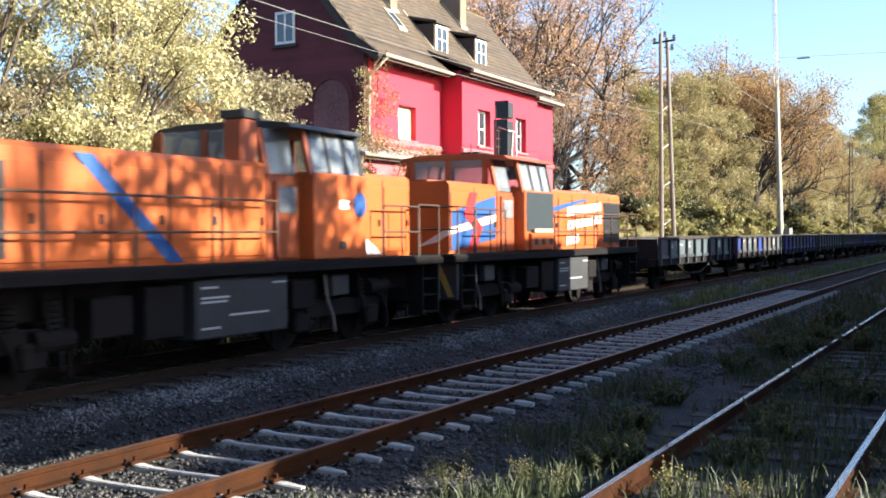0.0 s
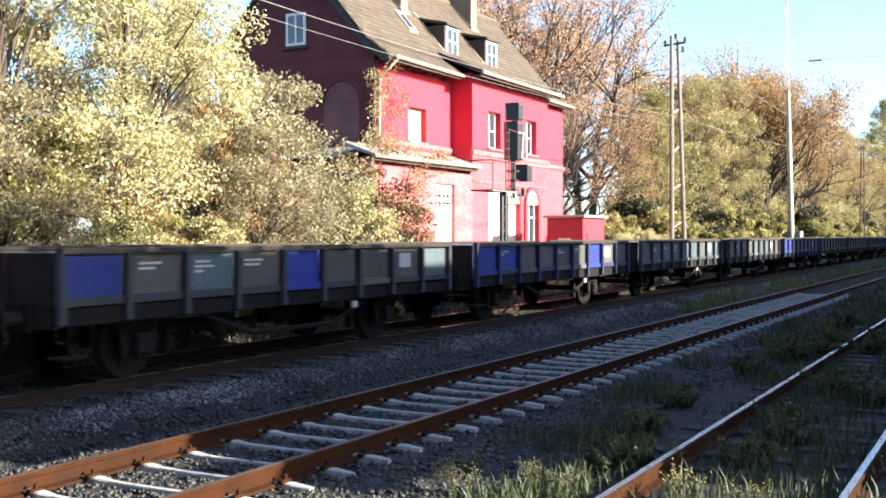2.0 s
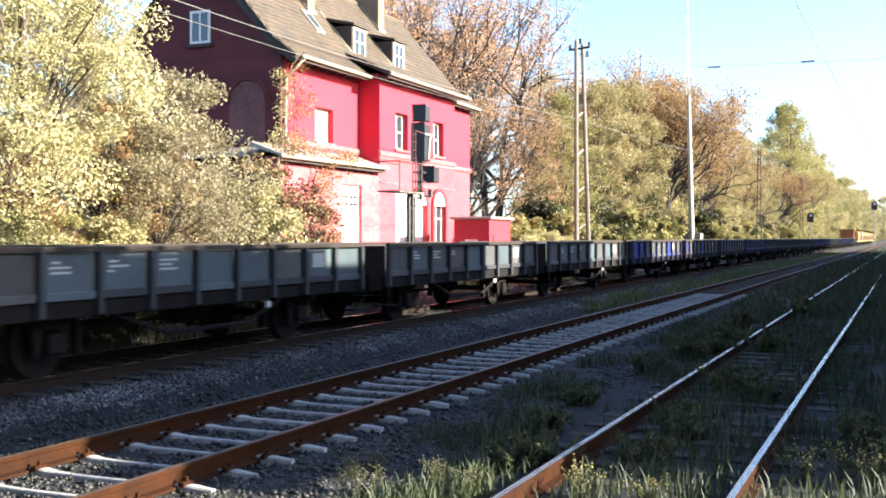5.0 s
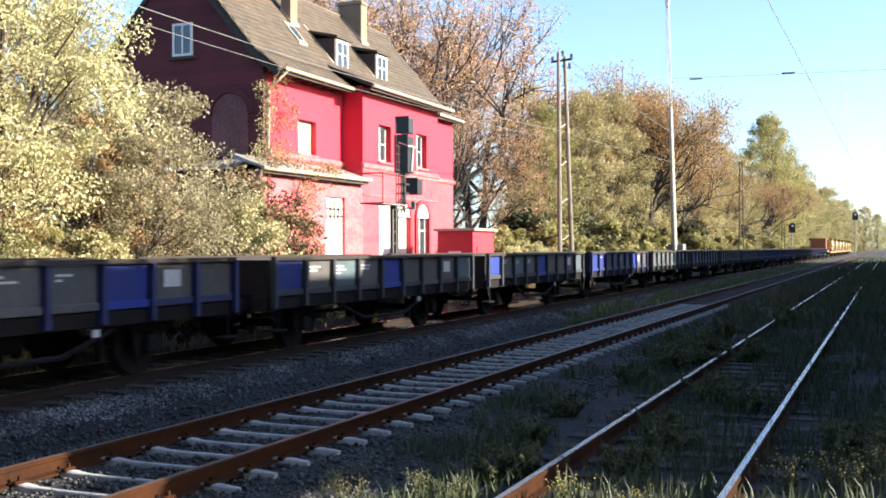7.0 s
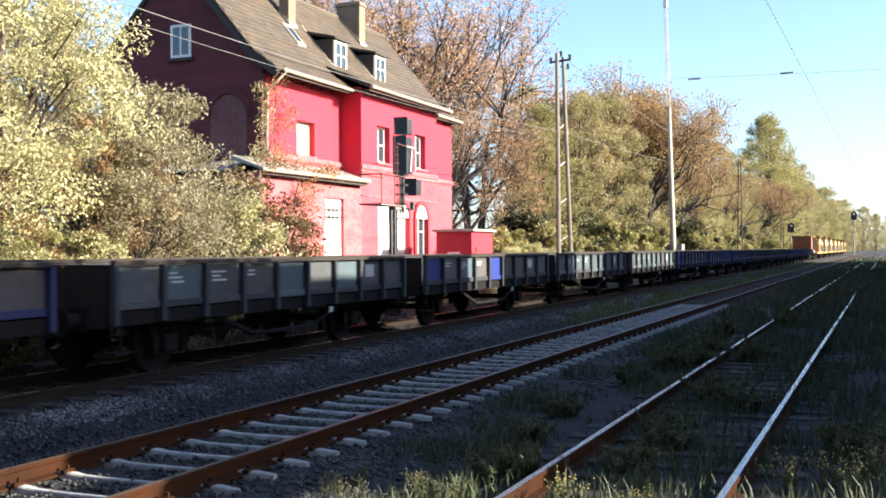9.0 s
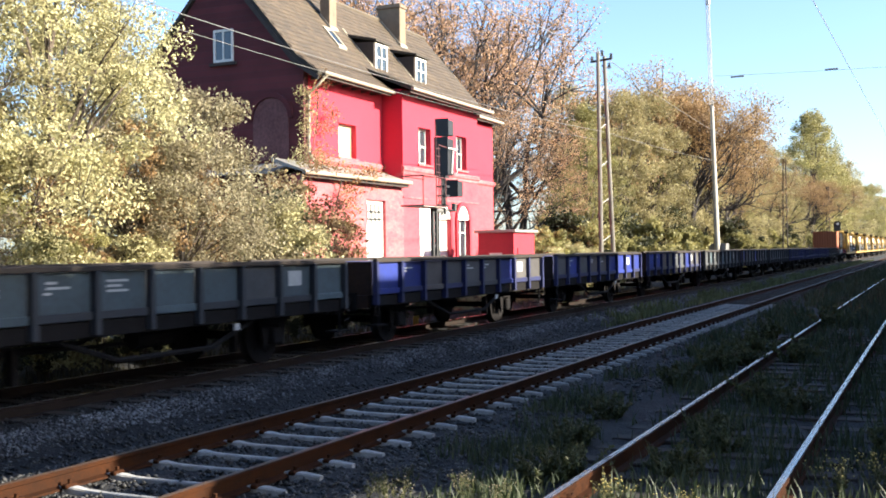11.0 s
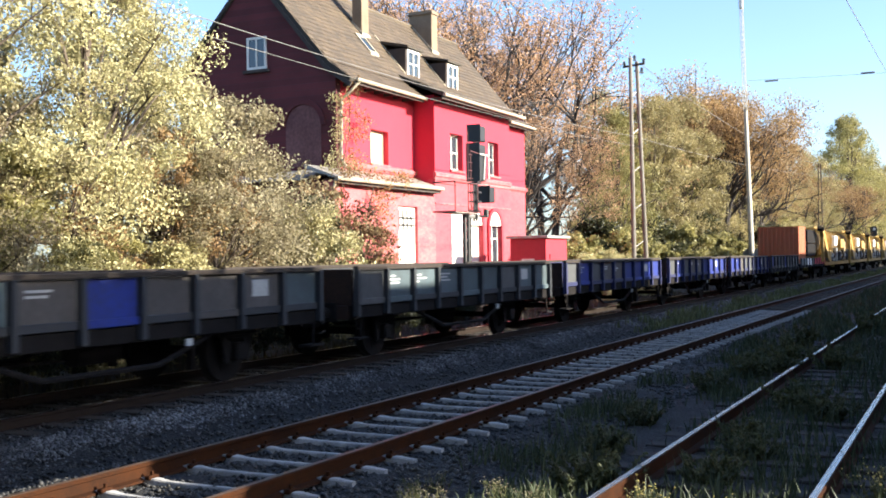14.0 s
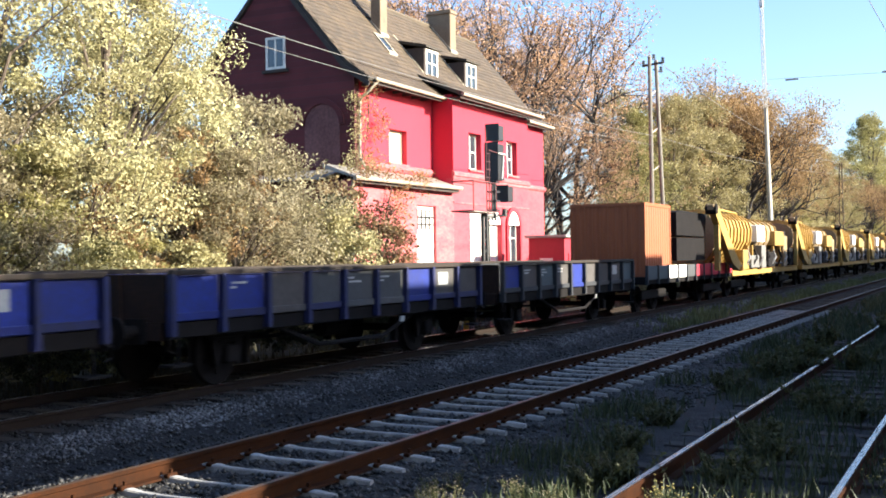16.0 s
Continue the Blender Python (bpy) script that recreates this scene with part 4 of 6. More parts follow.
    # steps and buffer beams at both ends
    for q in (-1, 1):
        xe = ENDS[q]
        bm = B()
        box(bm, min(xe, xe - q * 0.12), max(xe, xe - q * 0.12), -1.45, 1.45, 0.55, 1.28)
        bb = part("buffer_beam", bm, M_TANK, e)
        bm = B()
        for k in range(5):
            y = -1.4 + k * 0.3
            xa = xe + q * 0.004
            prism(bm, [(y, 0.6), (y + 0.14, 0.6), (y + 0.44, 1.24), (y + 0.3, 1.24)], "x", min(xa, xa + q * 0.004), max(xa, xa + q * 0.004))
        part("warning_stripe", bm, M_YELLOW, bb, "yellow slanting warning stripes")
        buffers(e, xe, q, 0.9)
        for x in (xe - q * 0.15, xe - q * 0.75):
            part("step_stringer", box(B(), x - 0.02, x + 0.02, -1.5, -1.2, 0.35, 1.3), M_UNDER, e)
        for z in (0.38, 0.7, 1.0):
            part("step", box(B(), min(xe - q * 0.17, xe - q * 0.73), max(xe - q * 0.17, xe - q * 0.73), -1.48, -1.22, z, z + 0.03), M_UNDER, e)
        bm = B()
        for x in (xe - q * 0.05, xe - q * 0.85):
            tube(bm, (x, -1.46, 1.46), (x, -1.46, 2.4), 0.018, n=6)
        tube(bm, (xe - q * 0.05, -1.46, 2.4), (xe - q * 0.85, -1.46, 2.4), 0.018, n=6)
        tube(bm, (xe - q * 0.05, -1.46, 2.4), (xe - q * 0.05, 1.46, 2.4), 0.018, n=6)
        tube(bm, (xe - q * 0.05, -1.46, 1.95), (xe - q * 0.05, 1.46, 1.95), 0.018, n=6)
        part("end_rail", bm, M_HAND, e)
    # side handrails
    for a, b in ((SB[0] + 0.6, SB[1] - 0.1), (LB[0] + 0.1, LB[1] - 0.1)):
        n = max(2, int((b - a) / 1.35))
        for y in (-1.47, 1.47):
            for i in range(n + 1):
                x = a + (b - a) * i / n
                part("handrail_post", tube(B(), (x, y, 1.46), (x, y, 2.36), 0.018, n=6), M_HAND, e)
            for z in (1.9, 2.36):
                part("handrail", tube(B(), (a, y, z), (b, y, z), 0.018, n=6), M_HAND, e)
    # livery
    yh, yc = -1.2 - 0.023, -1.5
    if not second:
        bm = B()
        flat(bm, [(-2.05, 2.86), (-1.74, 2.86), (-0.1, 1.5), (-0.42, 1.5)], yh)
        part("blue_stripe", bm, M_LBLUE, e)
        bm = B()
        flat(bm, [(4.2, 1.98), (4.2, 1.76), (4.6, 1.5), (5.1, 1.5)], yh)
        part("white_stripe", bm, M_LWHITE, e)
        bm = B()
        flat(bm, [(3.92 + 0.2 * math.cos(2 * math.pi * i / 20), 2.35 + 0.2 * math.sin(2 * math.pi * i / 20)) for i in range(20)], yc)
        part("round_emblem", bm, M_LBLUE, e, "plain round blue emblem")
        bm = B()
        flat(bm, [(3.3, 2.27), (3.6, 2.27), (3.6, 2.42), (3.3, 2.42)], yc)
        part("emblem_bar", bm, M_LWHITE, e)
        bm = B()
        flat(bm, [(3.3, 1.62), (3.5, 1.62), (3.5, 1.75), (3.3, 1.75)], yc)
        part("socket_cover", bm, M_BLACK, e)
    else:
        bm = B()
        flat(bm, [(-5.38, 2.0), (-5.38, 2.3), (-3.3, 2.68), (-3.3, 2.3)], yh)
        flat(bm, [(-5.38, 1.52), (-5.38, 1.85), (-3.3, 2.1), (-3.3, 1.75)], yh)
        part("blue_stripe", bm, M_LBLUE, e)
        bm = B()
        flat(bm, [(-5.42, 1.86), (-5.42, 1.98), (-3.3, 2.28), (-3.3, 2.12)], yh - 0.002)
        prism(bm, [(-0.45, 1.58), (-0.95, 1.86), (-1.19, 1.98), (-1.19, 1.84), (-0.95, 1.7)], "x", -5.458, -5.452)
        part("white_stripe", bm, M_LWHITE, e)
        bm = B()
        flat(bm, [(-4.55, 2.72), (-4.2, 2.72), (-4.45, 2.3), (-3.95, 2.0), (-4.3, 1.5), (-4.65, 1.5), (-4.4, 1.95), (-4.85, 2.25)], yh - 0.006)
        part("red_zigzag", bm, M_LRED, e)
        bm = B()
        flat(bm, [(-0.5, 2.3), (-0.5, 2.45), (2.1, 2.75), (2.6, 2.75)], yh)
        part("blue_stripe", bm, M_LBLUE, e)
        # pale lettering that cannot be read, as upright bars in three rows
        for z0, xa, n in ((2.3, 1.0, 11), (1.95, 1.05, 11), (1.56, 0.95, 4)):
            for k in range(n):
                xk = xa + k * 0.235
                zk = z0 + (xk - xa) * 0.07
                wd = 0.17 if k % 3 else 0.13
                part("lettering_bar", flat(B(), [(xk, zk), (xk + wd, zk + 0.01), (xk + wd + 0.03, zk + 0.23), (xk + 0.03, zk + 0.22)], yh), M_LWHITE, e)
        bm = B()
        flat(bm, [(-2.24, 1.9), (-0.62, 1.9), (-0.62, 2.8), (-2.24, 2.8)], yc)
        part("grey_panel", bm, M_LGREY, e)
        lk = part("locker", box(B(), -2.1, -0.75, -1.58, -1.502, 1.5, 1.87, 0.012), op, e, "orange locker box under the cab window")
        part("locker_lid", box(B(), -1.95, -0.85, -1.6, -1.503, 1.875, 1.97, 0.01), M_CREAM, lk)
        for x in (-1.95, -1.52, -1.05):
            part("vent_cover", flat(B(), [(x, 1.6), (x + 0.2, 1.6), (x + 0.2, 1.74), (x, 1.74)], -1.58), M_TANK, lk)
    return e


M_CABGLASS = glass_mat("cab_glass", (0.55, 0.62, 0.68), 0.05)
M_CABGLASS.node_tree.nodes["Principled BSDF"].inputs["Transmission Weight"].default_value = 0.8
M_CABGLASS.node_tree.nodes["Principled BSDF"].inputs["IOR"].default_value = 1.25
M_HAND = mat("handrail_dark", (0.072, 0.036, 0.0216), (0.0432, 0.0252, 0.018), 0.6, scale=4, fine=30, bump=0.0)
for x0, second, lab in ((11.36, False, "orange diesel shunting locomotive with blue diagonal stripe"), (24.55, True, "orange diesel shunting locomotive with blue, white and red livery")):
    ob = locomotive(lab, second)
    ob.matrix_basis = pose(x0, TRAIN_Y, 0)
    ROLLING.append((ob, x0))

# ---- container wagon and yellow conveyor wagons ----
cw = thing("flat_wagon", "red and blue low flat wagon carrying a container", "wagon", group="goods wagons")
bm = B()
box(bm, -6, 6, -1.4, 1.4, 0.9, 1.12, 0.01)
part("deck", bm, M_UNDER, cw)
for i in range(10):
    x = -6 + i * 1.2
    bm = B()
    box(bm, x + 0.04, x + 1.16, -1.46, -1.41, 1.05, 1.48, 0.01)
    part("side_flap", bm, (M_TEAL, M_LWHITE, M_GREYPANEL, M_HUT, M_HUT)[min(4, i * 5 // 8)], cw)
    bm = B()
    box(bm, x - 0.04, x + 0.036, -1.5, -1.41, 0.9, 1.5)
    part("post", bm, M_FRAMEG, cw)
for s in (-1, 1):
    buffers(cw, s * 6.0, s, 0.9)
    for d in (-0.9, 0.9):
        wheelset(cw, s * 4.0 + d, 0.42)
    bm = B()
    box(bm, s * 4 - 1.4, s * 4 + 1.4, -1.1, -0.98, 0.4, 0.7, 0.03)
    box(bm, s * 4 - 1.4, s * 4 + 1.4, 0.98, 1.1, 0.4, 0.7, 0.03)
    part("bogie", bm, M_UNDER, cw)
XC = 320.8 + 6.0
ROLLING.append((cw, XC))
ct = thing("shipping_container", "brown corrugated steel ten-foot container on a wagon", "container")
bm = B()
for (a, b, c, d) in ((-1.5, -1.42, -1.25, -1.17), (1.42, 1.5, -1.25, -1.17), (-1.5, -1.42, 1.17, 1.25), (1.42, 1.5, 1.17, 1.25)):
    box(bm, a, b, c, d, 1.13, 3.5)
for z in (1.14, 3.4):
    box(bm, -1.42, 1.42, -1.25, -1.18, z, z + 0.1)
    box(bm, -1.42, 1.42, 1.18, 1.25, z, z + 0.1)
    box(bm, -1.5, -1.43, -1.17, 1.17, z, z + 0.1)
    box(bm, 1.43, 1.5, -1.17, 1.17, z, z + 0.1)
part("frame", bm, M_CONT, ct)


def corrugated(bm, a, b, n, depth, at):
    """A sheet of trapezoid ribs between a and b; at(u, d) gives the plan place."""
    pts = []
    st = (b - a) / n
    for i in range(n):
        u = a + i * st
        pts += [(u, 0), (u + st * 0.35, 0), (u + st * 0.5, depth), (u + st * 0.85, depth)]
    pts.append((b, 0))
    lo = [bm.verts.new((*at(u, d), 1.2)) for u, d in pts]
    hi = [bm.verts.new((*at(u, d), 3.42)) for u, d in pts]
    for i in range(len(pts) - 1):
        bm.faces.new((lo[i], lo[i + 1], hi[i + 1], hi[i]))


bm = B()
corrugated(bm, -1.42, 1.42, 11, 0.035, lambda u, d: (u, -1.235 + d))
part("side_wall", bm, M_CONT, ct)
bm = B()
corrugated(bm, -1.42, 1.42, 11, -0.035, lambda u, d: (u, 1.235 + d))
part("side_wall", bm, M_CONT, ct)
bm = B()
corrugated(bm, -1.17, 1.17, 9, 0.035, lambda u, d: (-1.485 + d, u))
part("end_wall", bm, M_CONT, ct)
bm = B()
box(bm, 1.44, 1.48, -1.17, 1.17, 1.2, 3.42)
box(bm, -1.42, 1.42, -1.18, 1.18, 3.42, 3.46)
part("roof", bm, M_CONT, ct)
ROLLING.append((ct, 320.9 + 1.95))


def conveyor_wagon():
    e = thing("conveyor_wagon", "yellow bulk conveyor wagon with ribbed hopper and raised arm", "wagon", group="conveyor wagons")
    bm = B()
    box(bm, -8.0, 8.0, -1.4, 1.4, 0.9, 1.15, 0.02)
    part("chassis", bm, M_YELLOW, e)

    def section(g):
        half = [(0.75 + g, 1.45), (1.15 + g, 1.85), (1.42 + g, 2.35), (1.46 + g, 2.85), (1.36 + g, 3.2), (1.1 + g * 0.7, 3.42 + g * 0.6), (0.6, 3.55 + g)]
        return [(-y, z) for y, z in half] + [(y, z) for y, z in half[::-1]]
    h = part("hopper", prism(B(), section(0.0), "x", -10.1, -4.6), M_YELLOW, e)
    for i in range(9):
        x = -10.0 + i * 0.66
        part("rib", prism(B(), section(0.07), "x", x - 0.07, x + 0.07), M_YELLOW, h)
    part("hopper_mouth", prism(B(), [(y * 0.9, z * 0.94 + 0.12) for y, z in section(0.0)], "x", -10.25, -10.12), M_TARP, h, "tan sheet over the end of the hopper")
    t = part("rear_hopper", prism(B(), [(y * 0.94, 1.7 + (z - 1.45) * 0.82) for y, z in section(0.0)], "x", -4.5, 2.2), M_TARP, e, "dusty tan rear hopper")
    for i in range(6):
        x = -4.2 + i * 1.2
        part("rib", prism(B(), [(y * 0.96, 1.7 + (z - 1.45) * 0.84) for y, z in section(0.03)], "x", x - 0.05, x + 0.05), M_YELLOW, t)
    for a, b, z0, z1, m in ((-3.9, -2.2, 2.35, 3.1, M_LWHITE), (0.4, 2.6, 2.2, 2.9, M_YELLOW), (-5.2, -3.6, 1.2, 1.75, M_STEEL), (-1.4, 0.2, 1.2, 1.9, M_UNDER), (4.2, 6.4, 1.2, 2.1, M_UNDER), (-6.9, -6.0, 1.16, 2.0, M_YELLOW), (-2.9, -2.0, 1.16, 2.2, M_STEEL), (2.6, 3.6, 1.16, 2.7, M_TARP)):
        part("equipment_box", box(B(), a, b, -1.62, -1.1, z0, z1, 0.03), m, e)
    for x in (-9.4, -8.3, -5.4, -4.4, -1.8, 0.6, 2.4, 4.0):
        part("stanchion", box(B(), x - 0.07, x + 0.07, -1.5, -1.36, 1.15, 2.2), M_YELLOW, e)
    for i in range(8):
        x = -6.4 + i * 1.5
        part("pipe_bend", polytube(B(), [(x, -1.52, 1.2), (x + 0.15, -1.66, 1.5), (x + 0.6, -1.66, 1.62), (x + 0.8, -1.5, 2.0)], 0.05), M_UNDER if i % 2 else M_STEEL, e)
    for y in (-1.74, 1.74):
        bm = B()
        prism(bm, [(-13.1, 3.5), (-12.5, 3.66), (-9.6, 1.9), (-8.6, 1.45), (-8.9, 1.15), (-10.2, 1.5)], "y", y - 0.12, y + 0.12)
        part("arm", bm, M_YELLOW, e)
        part("arm_head", box(B(), -13.2, -12.5, y - 0.16, y + 0.16, 3.42, 3.68, 0.05), M_TARP, e)
        part("sheave", tube(B(), (-13.0, y - 0.2, 3.5), (-13.0, y + 0.2, 3.5), 0.2, n=12), M_UNDER, e)
        part("strut", box(B(), -12.3, -12.05, y - 0.1, y + 0.1, 1.2, 3.4, 0.02), M_YELLOW, e)
        part("ram", tube(B(), (-9.8, y, 1.3), (-11.2, y, 2.9), 0.06, n=8), M_STEEL, e)
    bm = B()
    polytube(bm, [(-10.0, -0.9, 3.62), (-7.5, -0.9, 3.66), (-5, -0.9, 3.6), (-4.4, -0.9, 3.3)], 0.05)
    part("top_pipe", bm, M_YELLOW, e)
    bm = B()
    polytube(bm, [(-7.5, -1.5, 1.3), (-3, -1.55, 1.4), (2, -1.55, 1.35), (6.5, -1.5, 1.3)], 0.05)
    part("hose", bm, M_BLACK, e)
    bm = B()
    prism(bm, [(3.4, 1.9), (8.2, 2.9), (8.2, 3.2), (3.4, 2.3)], "y", -0.9, 0.9)
    part("belt", bm, M_BLACK, e)
    for s in (-1, 1):
        buffers(e, s * 8.0, s, 0.9)
        for d in (-0.9, 0.9):
            wheelset(e, s * 5.6 + d, 0.42)
        for y in (-1.04, 1.04):
            bm = B()
            box(bm, s * 5.6 - 1.4, s * 5.6 + 1.4, y - 0.06, y + 0.06, 0.4, 0.7, 0.03)
            part("bogie_side", bm, M_UNDER, e)
    return e


cv = conveyor_wagon()
for k in range(7):
    ob = cv if k == 0 else copy_thing(cv, pose(0, 0, 0))
    ROLLING.append((ob, 288.3 + 52.9 + k * 17.6))
bm = B()
box(bm, -16.3, -12.3, -1.3, 1.3, 1.62, 2.42)
part("tail_conveyor", bm, M_UNDER, cv, "dark end of the loading conveyor")
bm = B()
prism(bm, [(-16.3, 2.5), (-12.3, 2.5), (-12.0, 3.35), (-15.6, 3.38), (-16.3, 3.3)], "y", -1.3, 1.3)
part("tail_hood", bm, M_UNDER, cv, "dark hood over the loading conveyor")
for ob, x0 in ROLLING:
    ob.matrix_basis = pose(x0, TRAIN_Y, 0)
    for c in ob.children:
        if c.name.split(".")[0] == "wheelset":
            WHEELS.append((c, c.matrix_basis.translation.x, c.matrix_basis.translation.z, c.matrix_basis.translation.z))


# ---- trees and shrubs ----
def leaf_cloud(name, centres, radii, per, size, material, seed, flat_amount=0.0):
    """Many small diamond leaves in clumps."""
    r = np.random.default_rng(seed)
    c = np.repeat(np.asarray(centres), per, axis=0)
    rad = np.repeat(np.asarray(radii), per)[:, None]
    d = r.normal(0, 1, c.shape)
    d /= np.linalg.norm(d, axis=1)[:, None]
    p = c + d * rad * (r.random(len(c))[:, None] ** 0.45) * np.array([1, 1, 0.8])
    u = r.normal(0, 1, c.shape)
    u /= np.linalg.norm(u, axis=1)[:, None]
    v = np.cross(u, r.normal(0, 1, c.shape))
    v /= np.linalg.norm(v, axis=1)[:, None]
    s = size * r.uniform(0.55, 1.25, len(c))[:, None]
    vs = np.stack([p + u * s, p + v * s * 0.55 + u * s * 0.1, p - u * s, p - v * s * 0.55 + u * s * 0.1], 1).reshape(-1, 3)
    return raw_mesh(name, vs, np.arange(len(vs)).reshape(-1, 4), material)


def tree(name, label, H, spread, clumps, per, size, leaf, seed, base=0.25, top=1.0, trunk_r=None, wide=1.0, clump_r=0.16, category="tree", limbs=34):
    """Trunk, limbs that lead to the clumps, and a crown of leaves."""
    r = np.random.default_rng(seed)
    e = thing(name, label, category)
    cs, rs = [], []
    while len(cs) < clumps:
        z = r.uniform(base, top)
        k = (z - base) / (top - base)
        w = spread * math.sin(math.pi * min(0.97, 0.18 + 0.8 * k)) ** 0.7
        a, q = r.uniform(0, 2 * math.pi), math.sqrt(r.uniform(0.03, 1))
        cs.append((q * w * math.cos(a) * wide + r.normal(0, 0.1), q * w * math.sin(a) + r.normal(0, 0.1), z * H))
        rs.append(H * clump_r * r.uniform(0.5, 1.15))
    tr = trunk_r or H * 0.018
    bm = B()
    pts = [Vector((0, 0, -0.3))]
    for i in range(1, 7):
        pts.append(Vector((r.normal(0, 0.02) * H * i / 6, r.normal(0, 0.02) * H * i / 6, H * 0.9 * i / 6)))
    polytube(bm, pts, [tr * (1 - i / 7) for i in range(7)], 8)
    part("trunk", bm, M_BARK, e)
    order = sorted(range(len(cs)), key=lambda i: r.random())[:min(len(cs), limbs)]
    bm = B()
    for i in order:
        c = Vector(cs[i])
        k = max(0.12, min(0.85, (c.z / H) * 0.62))
        f = k * 6 / 0.9 * 0.9
        j = min(5, int(f))
        s0 = pts[j].lerp(pts[j + 1], f - j)
        mid = s0.lerp(c, 0.5) + Vector((r.normal(0, 0.03), r.normal(0, 0.03), 0.05)) * H
        rr = tr * (1 - k) * 0.5
        tube(bm, s0, mid, rr, rr * 0.6, 6)
        tube(bm, mid, c, rr * 0.6, rr * 0.2, 5)
        for _ in range(3):
            tip = c + Vector(r.normal(0, 1, 3)).normalized() * rs[i] * 1.1
            tube(bm, mid.lerp(c, 0.6), tip, rr * 0.28, rr * 0.08, 4)
    part("branchwork", bm, M_BARK, e)
    ob = new("crown", leaf_cloud("crown", cs, rs, per, size, leaf, seed + 1))
    ob.parent = e
    return e


def bough(bm, p, d, length, rad, depth, r, tips, rise):
    """One limb that bends once, forks and ends in leafy tips."""
    bend = (d + Vector(r.normal(0, 0.16, 3))).normalized()
    m = p + d * length * 0.5
    q = m + bend * length * 0.5
    n = 7 if depth > 3 else 5 if depth > 1 else 4
    tube(bm, p, m, rad, rad * 0.85, n)
    tube(bm, m, q, rad * 0.85, rad * 0.7, n)
    if depth <= 1:
        tips.append(tuple(q))
    if depth == 0:
        return
    for _ in range(3 if depth > 1 or r.random() < 0.6 else 2):
        nd = (bend + Vector(r.normal(0, 0.52, 3)) + Vector((0, 0, rise))).normalized()
        bough(bm, q - bend * length * r.uniform(0, 0.25), nd, length * r.uniform(0.62, 0.86), rad * r.uniform(0.5, 0.64), depth - 1, r, tips, rise)


def forked_tree(name, label, H, stems, depth, per, size, clump, leaf, seed, bark, rise=0.12, spread=0.3):
    """A tree of forking limbs, whose open crown shows its branches."""
    r = np.random.default_rng(seed)
    e = thing(name, label, "tree")
    tips = []
    for k in range(stems):
        a = 2 * math.pi * k / max(1, stems) + r.uniform(0, 1)
        d = Vector((spread * math.cos(a) * (stems > 1), spread * math.sin(a) * (stems > 1), 1)).normalized()
        bm = B()
        bough(bm, Vector((0.3 * math.cos(a), 0.3 * math.sin(a), -0.4)), d, H * 0.27, H * 0.014, depth, r, tips, rise)
        part("stem" if stems > 1 else "trunk", bm, bark, e)
    ob = new("crown", leaf_cloud("crown", tips, [clump * r.uniform(0.6, 1.3) for _ in tips], per, size, leaf, seed + 1))
    ob.parent = e
    return e


M_BARKD = mat("dark_bark", (0.0585, 0.0468, 0.0416), (0.026, 0.0221, 0.0208), 0.95, scale=3, fine=20, bump=0.8, dist=0.03, stretch=(1.3, 1.3, 0.325))
LF_YELLOW = leaf_mat("leaves_yellow", (0.145, 0.1167, 0.0577), (0.3933, 0.3554, 0.1729), (0.6418, 0.6153, 0.3555), 0.35)
LF_OLIVE = leaf_mat("leaves_olive", (0.1327, 0.1081, 0.0488), (0.2919, 0.2466, 0.1149), (0.4602, 0.3979, 0.202))
LF_TAN = leaf_mat("leaves_tan", (0.09, 0.0652, 0.0408), (0.2325, 0.1955, 0.112), (0.39, 0.3449, 0.2105))
LF_RUST = leaf_mat("leaves_rust", (0.1149, 0.0635, 0.0313), (0.2874, 0.1793, 0.0782), (0.4598, 0.3175, 0.1472))
LF_GREEN = leaf_mat("leaves_green", (0.0968, 0.0948, 0.0351), (0.2322, 0.2123, 0.078), (0.4161, 0.3703, 0.1482))
LF_ORANGE = leaf_mat("leaves_orange", (0.2106, 0.1158, 0.06), (0.4211, 0.2518, 0.1386), (0.6205, 0.423, 0.2588))
LF_RED = leaf_mat("leaves_red", (0.06, 0.03, 0.02), (0.19, 0.115, 0.05), (0.42, 0.34, 0.18))
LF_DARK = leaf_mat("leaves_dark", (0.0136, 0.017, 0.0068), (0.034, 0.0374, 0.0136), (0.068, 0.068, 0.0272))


def plant(proto, x, y, scale, turn):
    return copy_thing(proto, pose(x, y, -0.2, 0, 0, turn) @ Matrix.Scale(scale, 4))


def put(proto, x, y, scale, turn):
    proto.matrix_basis = pose(x, y, -0.2, 0, 0, turn) @ Matrix.Scale(scale, 4)
    return proto


# the bank of small trees between the train and the house
ya = tree("birch_tree", "tall leafy tree with pale yellow autumn leaves", 9.5, 2.9, 96, 520, 0.044, LF_YELLOW, 11, base=0.06, clump_r=0.076)
put(ya, 16.4, 16.2, 1.0, 20)
for x, y, s, a in ((12.6, 15.6, 0.98, 100), (9.3, 16.2, 1.05, 300), (18.6, 17.6, 0.86, 200)):
    plant(ya, x, y, s, a)
yg = tree("green_shrub", "grey-green leafy shrub among the yellow trees", 5.0, 2.0, 60, 260, 0.05, LF_GREEN, 25, base=0.04, clump_r=0.095, category="shrub")
put(yg, 13.4, 14.9, 0.8, 0)
for x, y, s, a in ((10.4, 14.9, 0.8, 140), (16.0, 14.9, 0.62, 60), (11.6, 16.8, 1.0, 230)):
    plant(yg, x, y, s, a)
yr = tree("russet_shrub", "thin russet shrub with bare twigs among yellow trees", 6.0, 1.5, 46, 120, 0.05, LF_RUST, 27, base=0.1, clump_r=0.085, category="shrub", limbs=46)
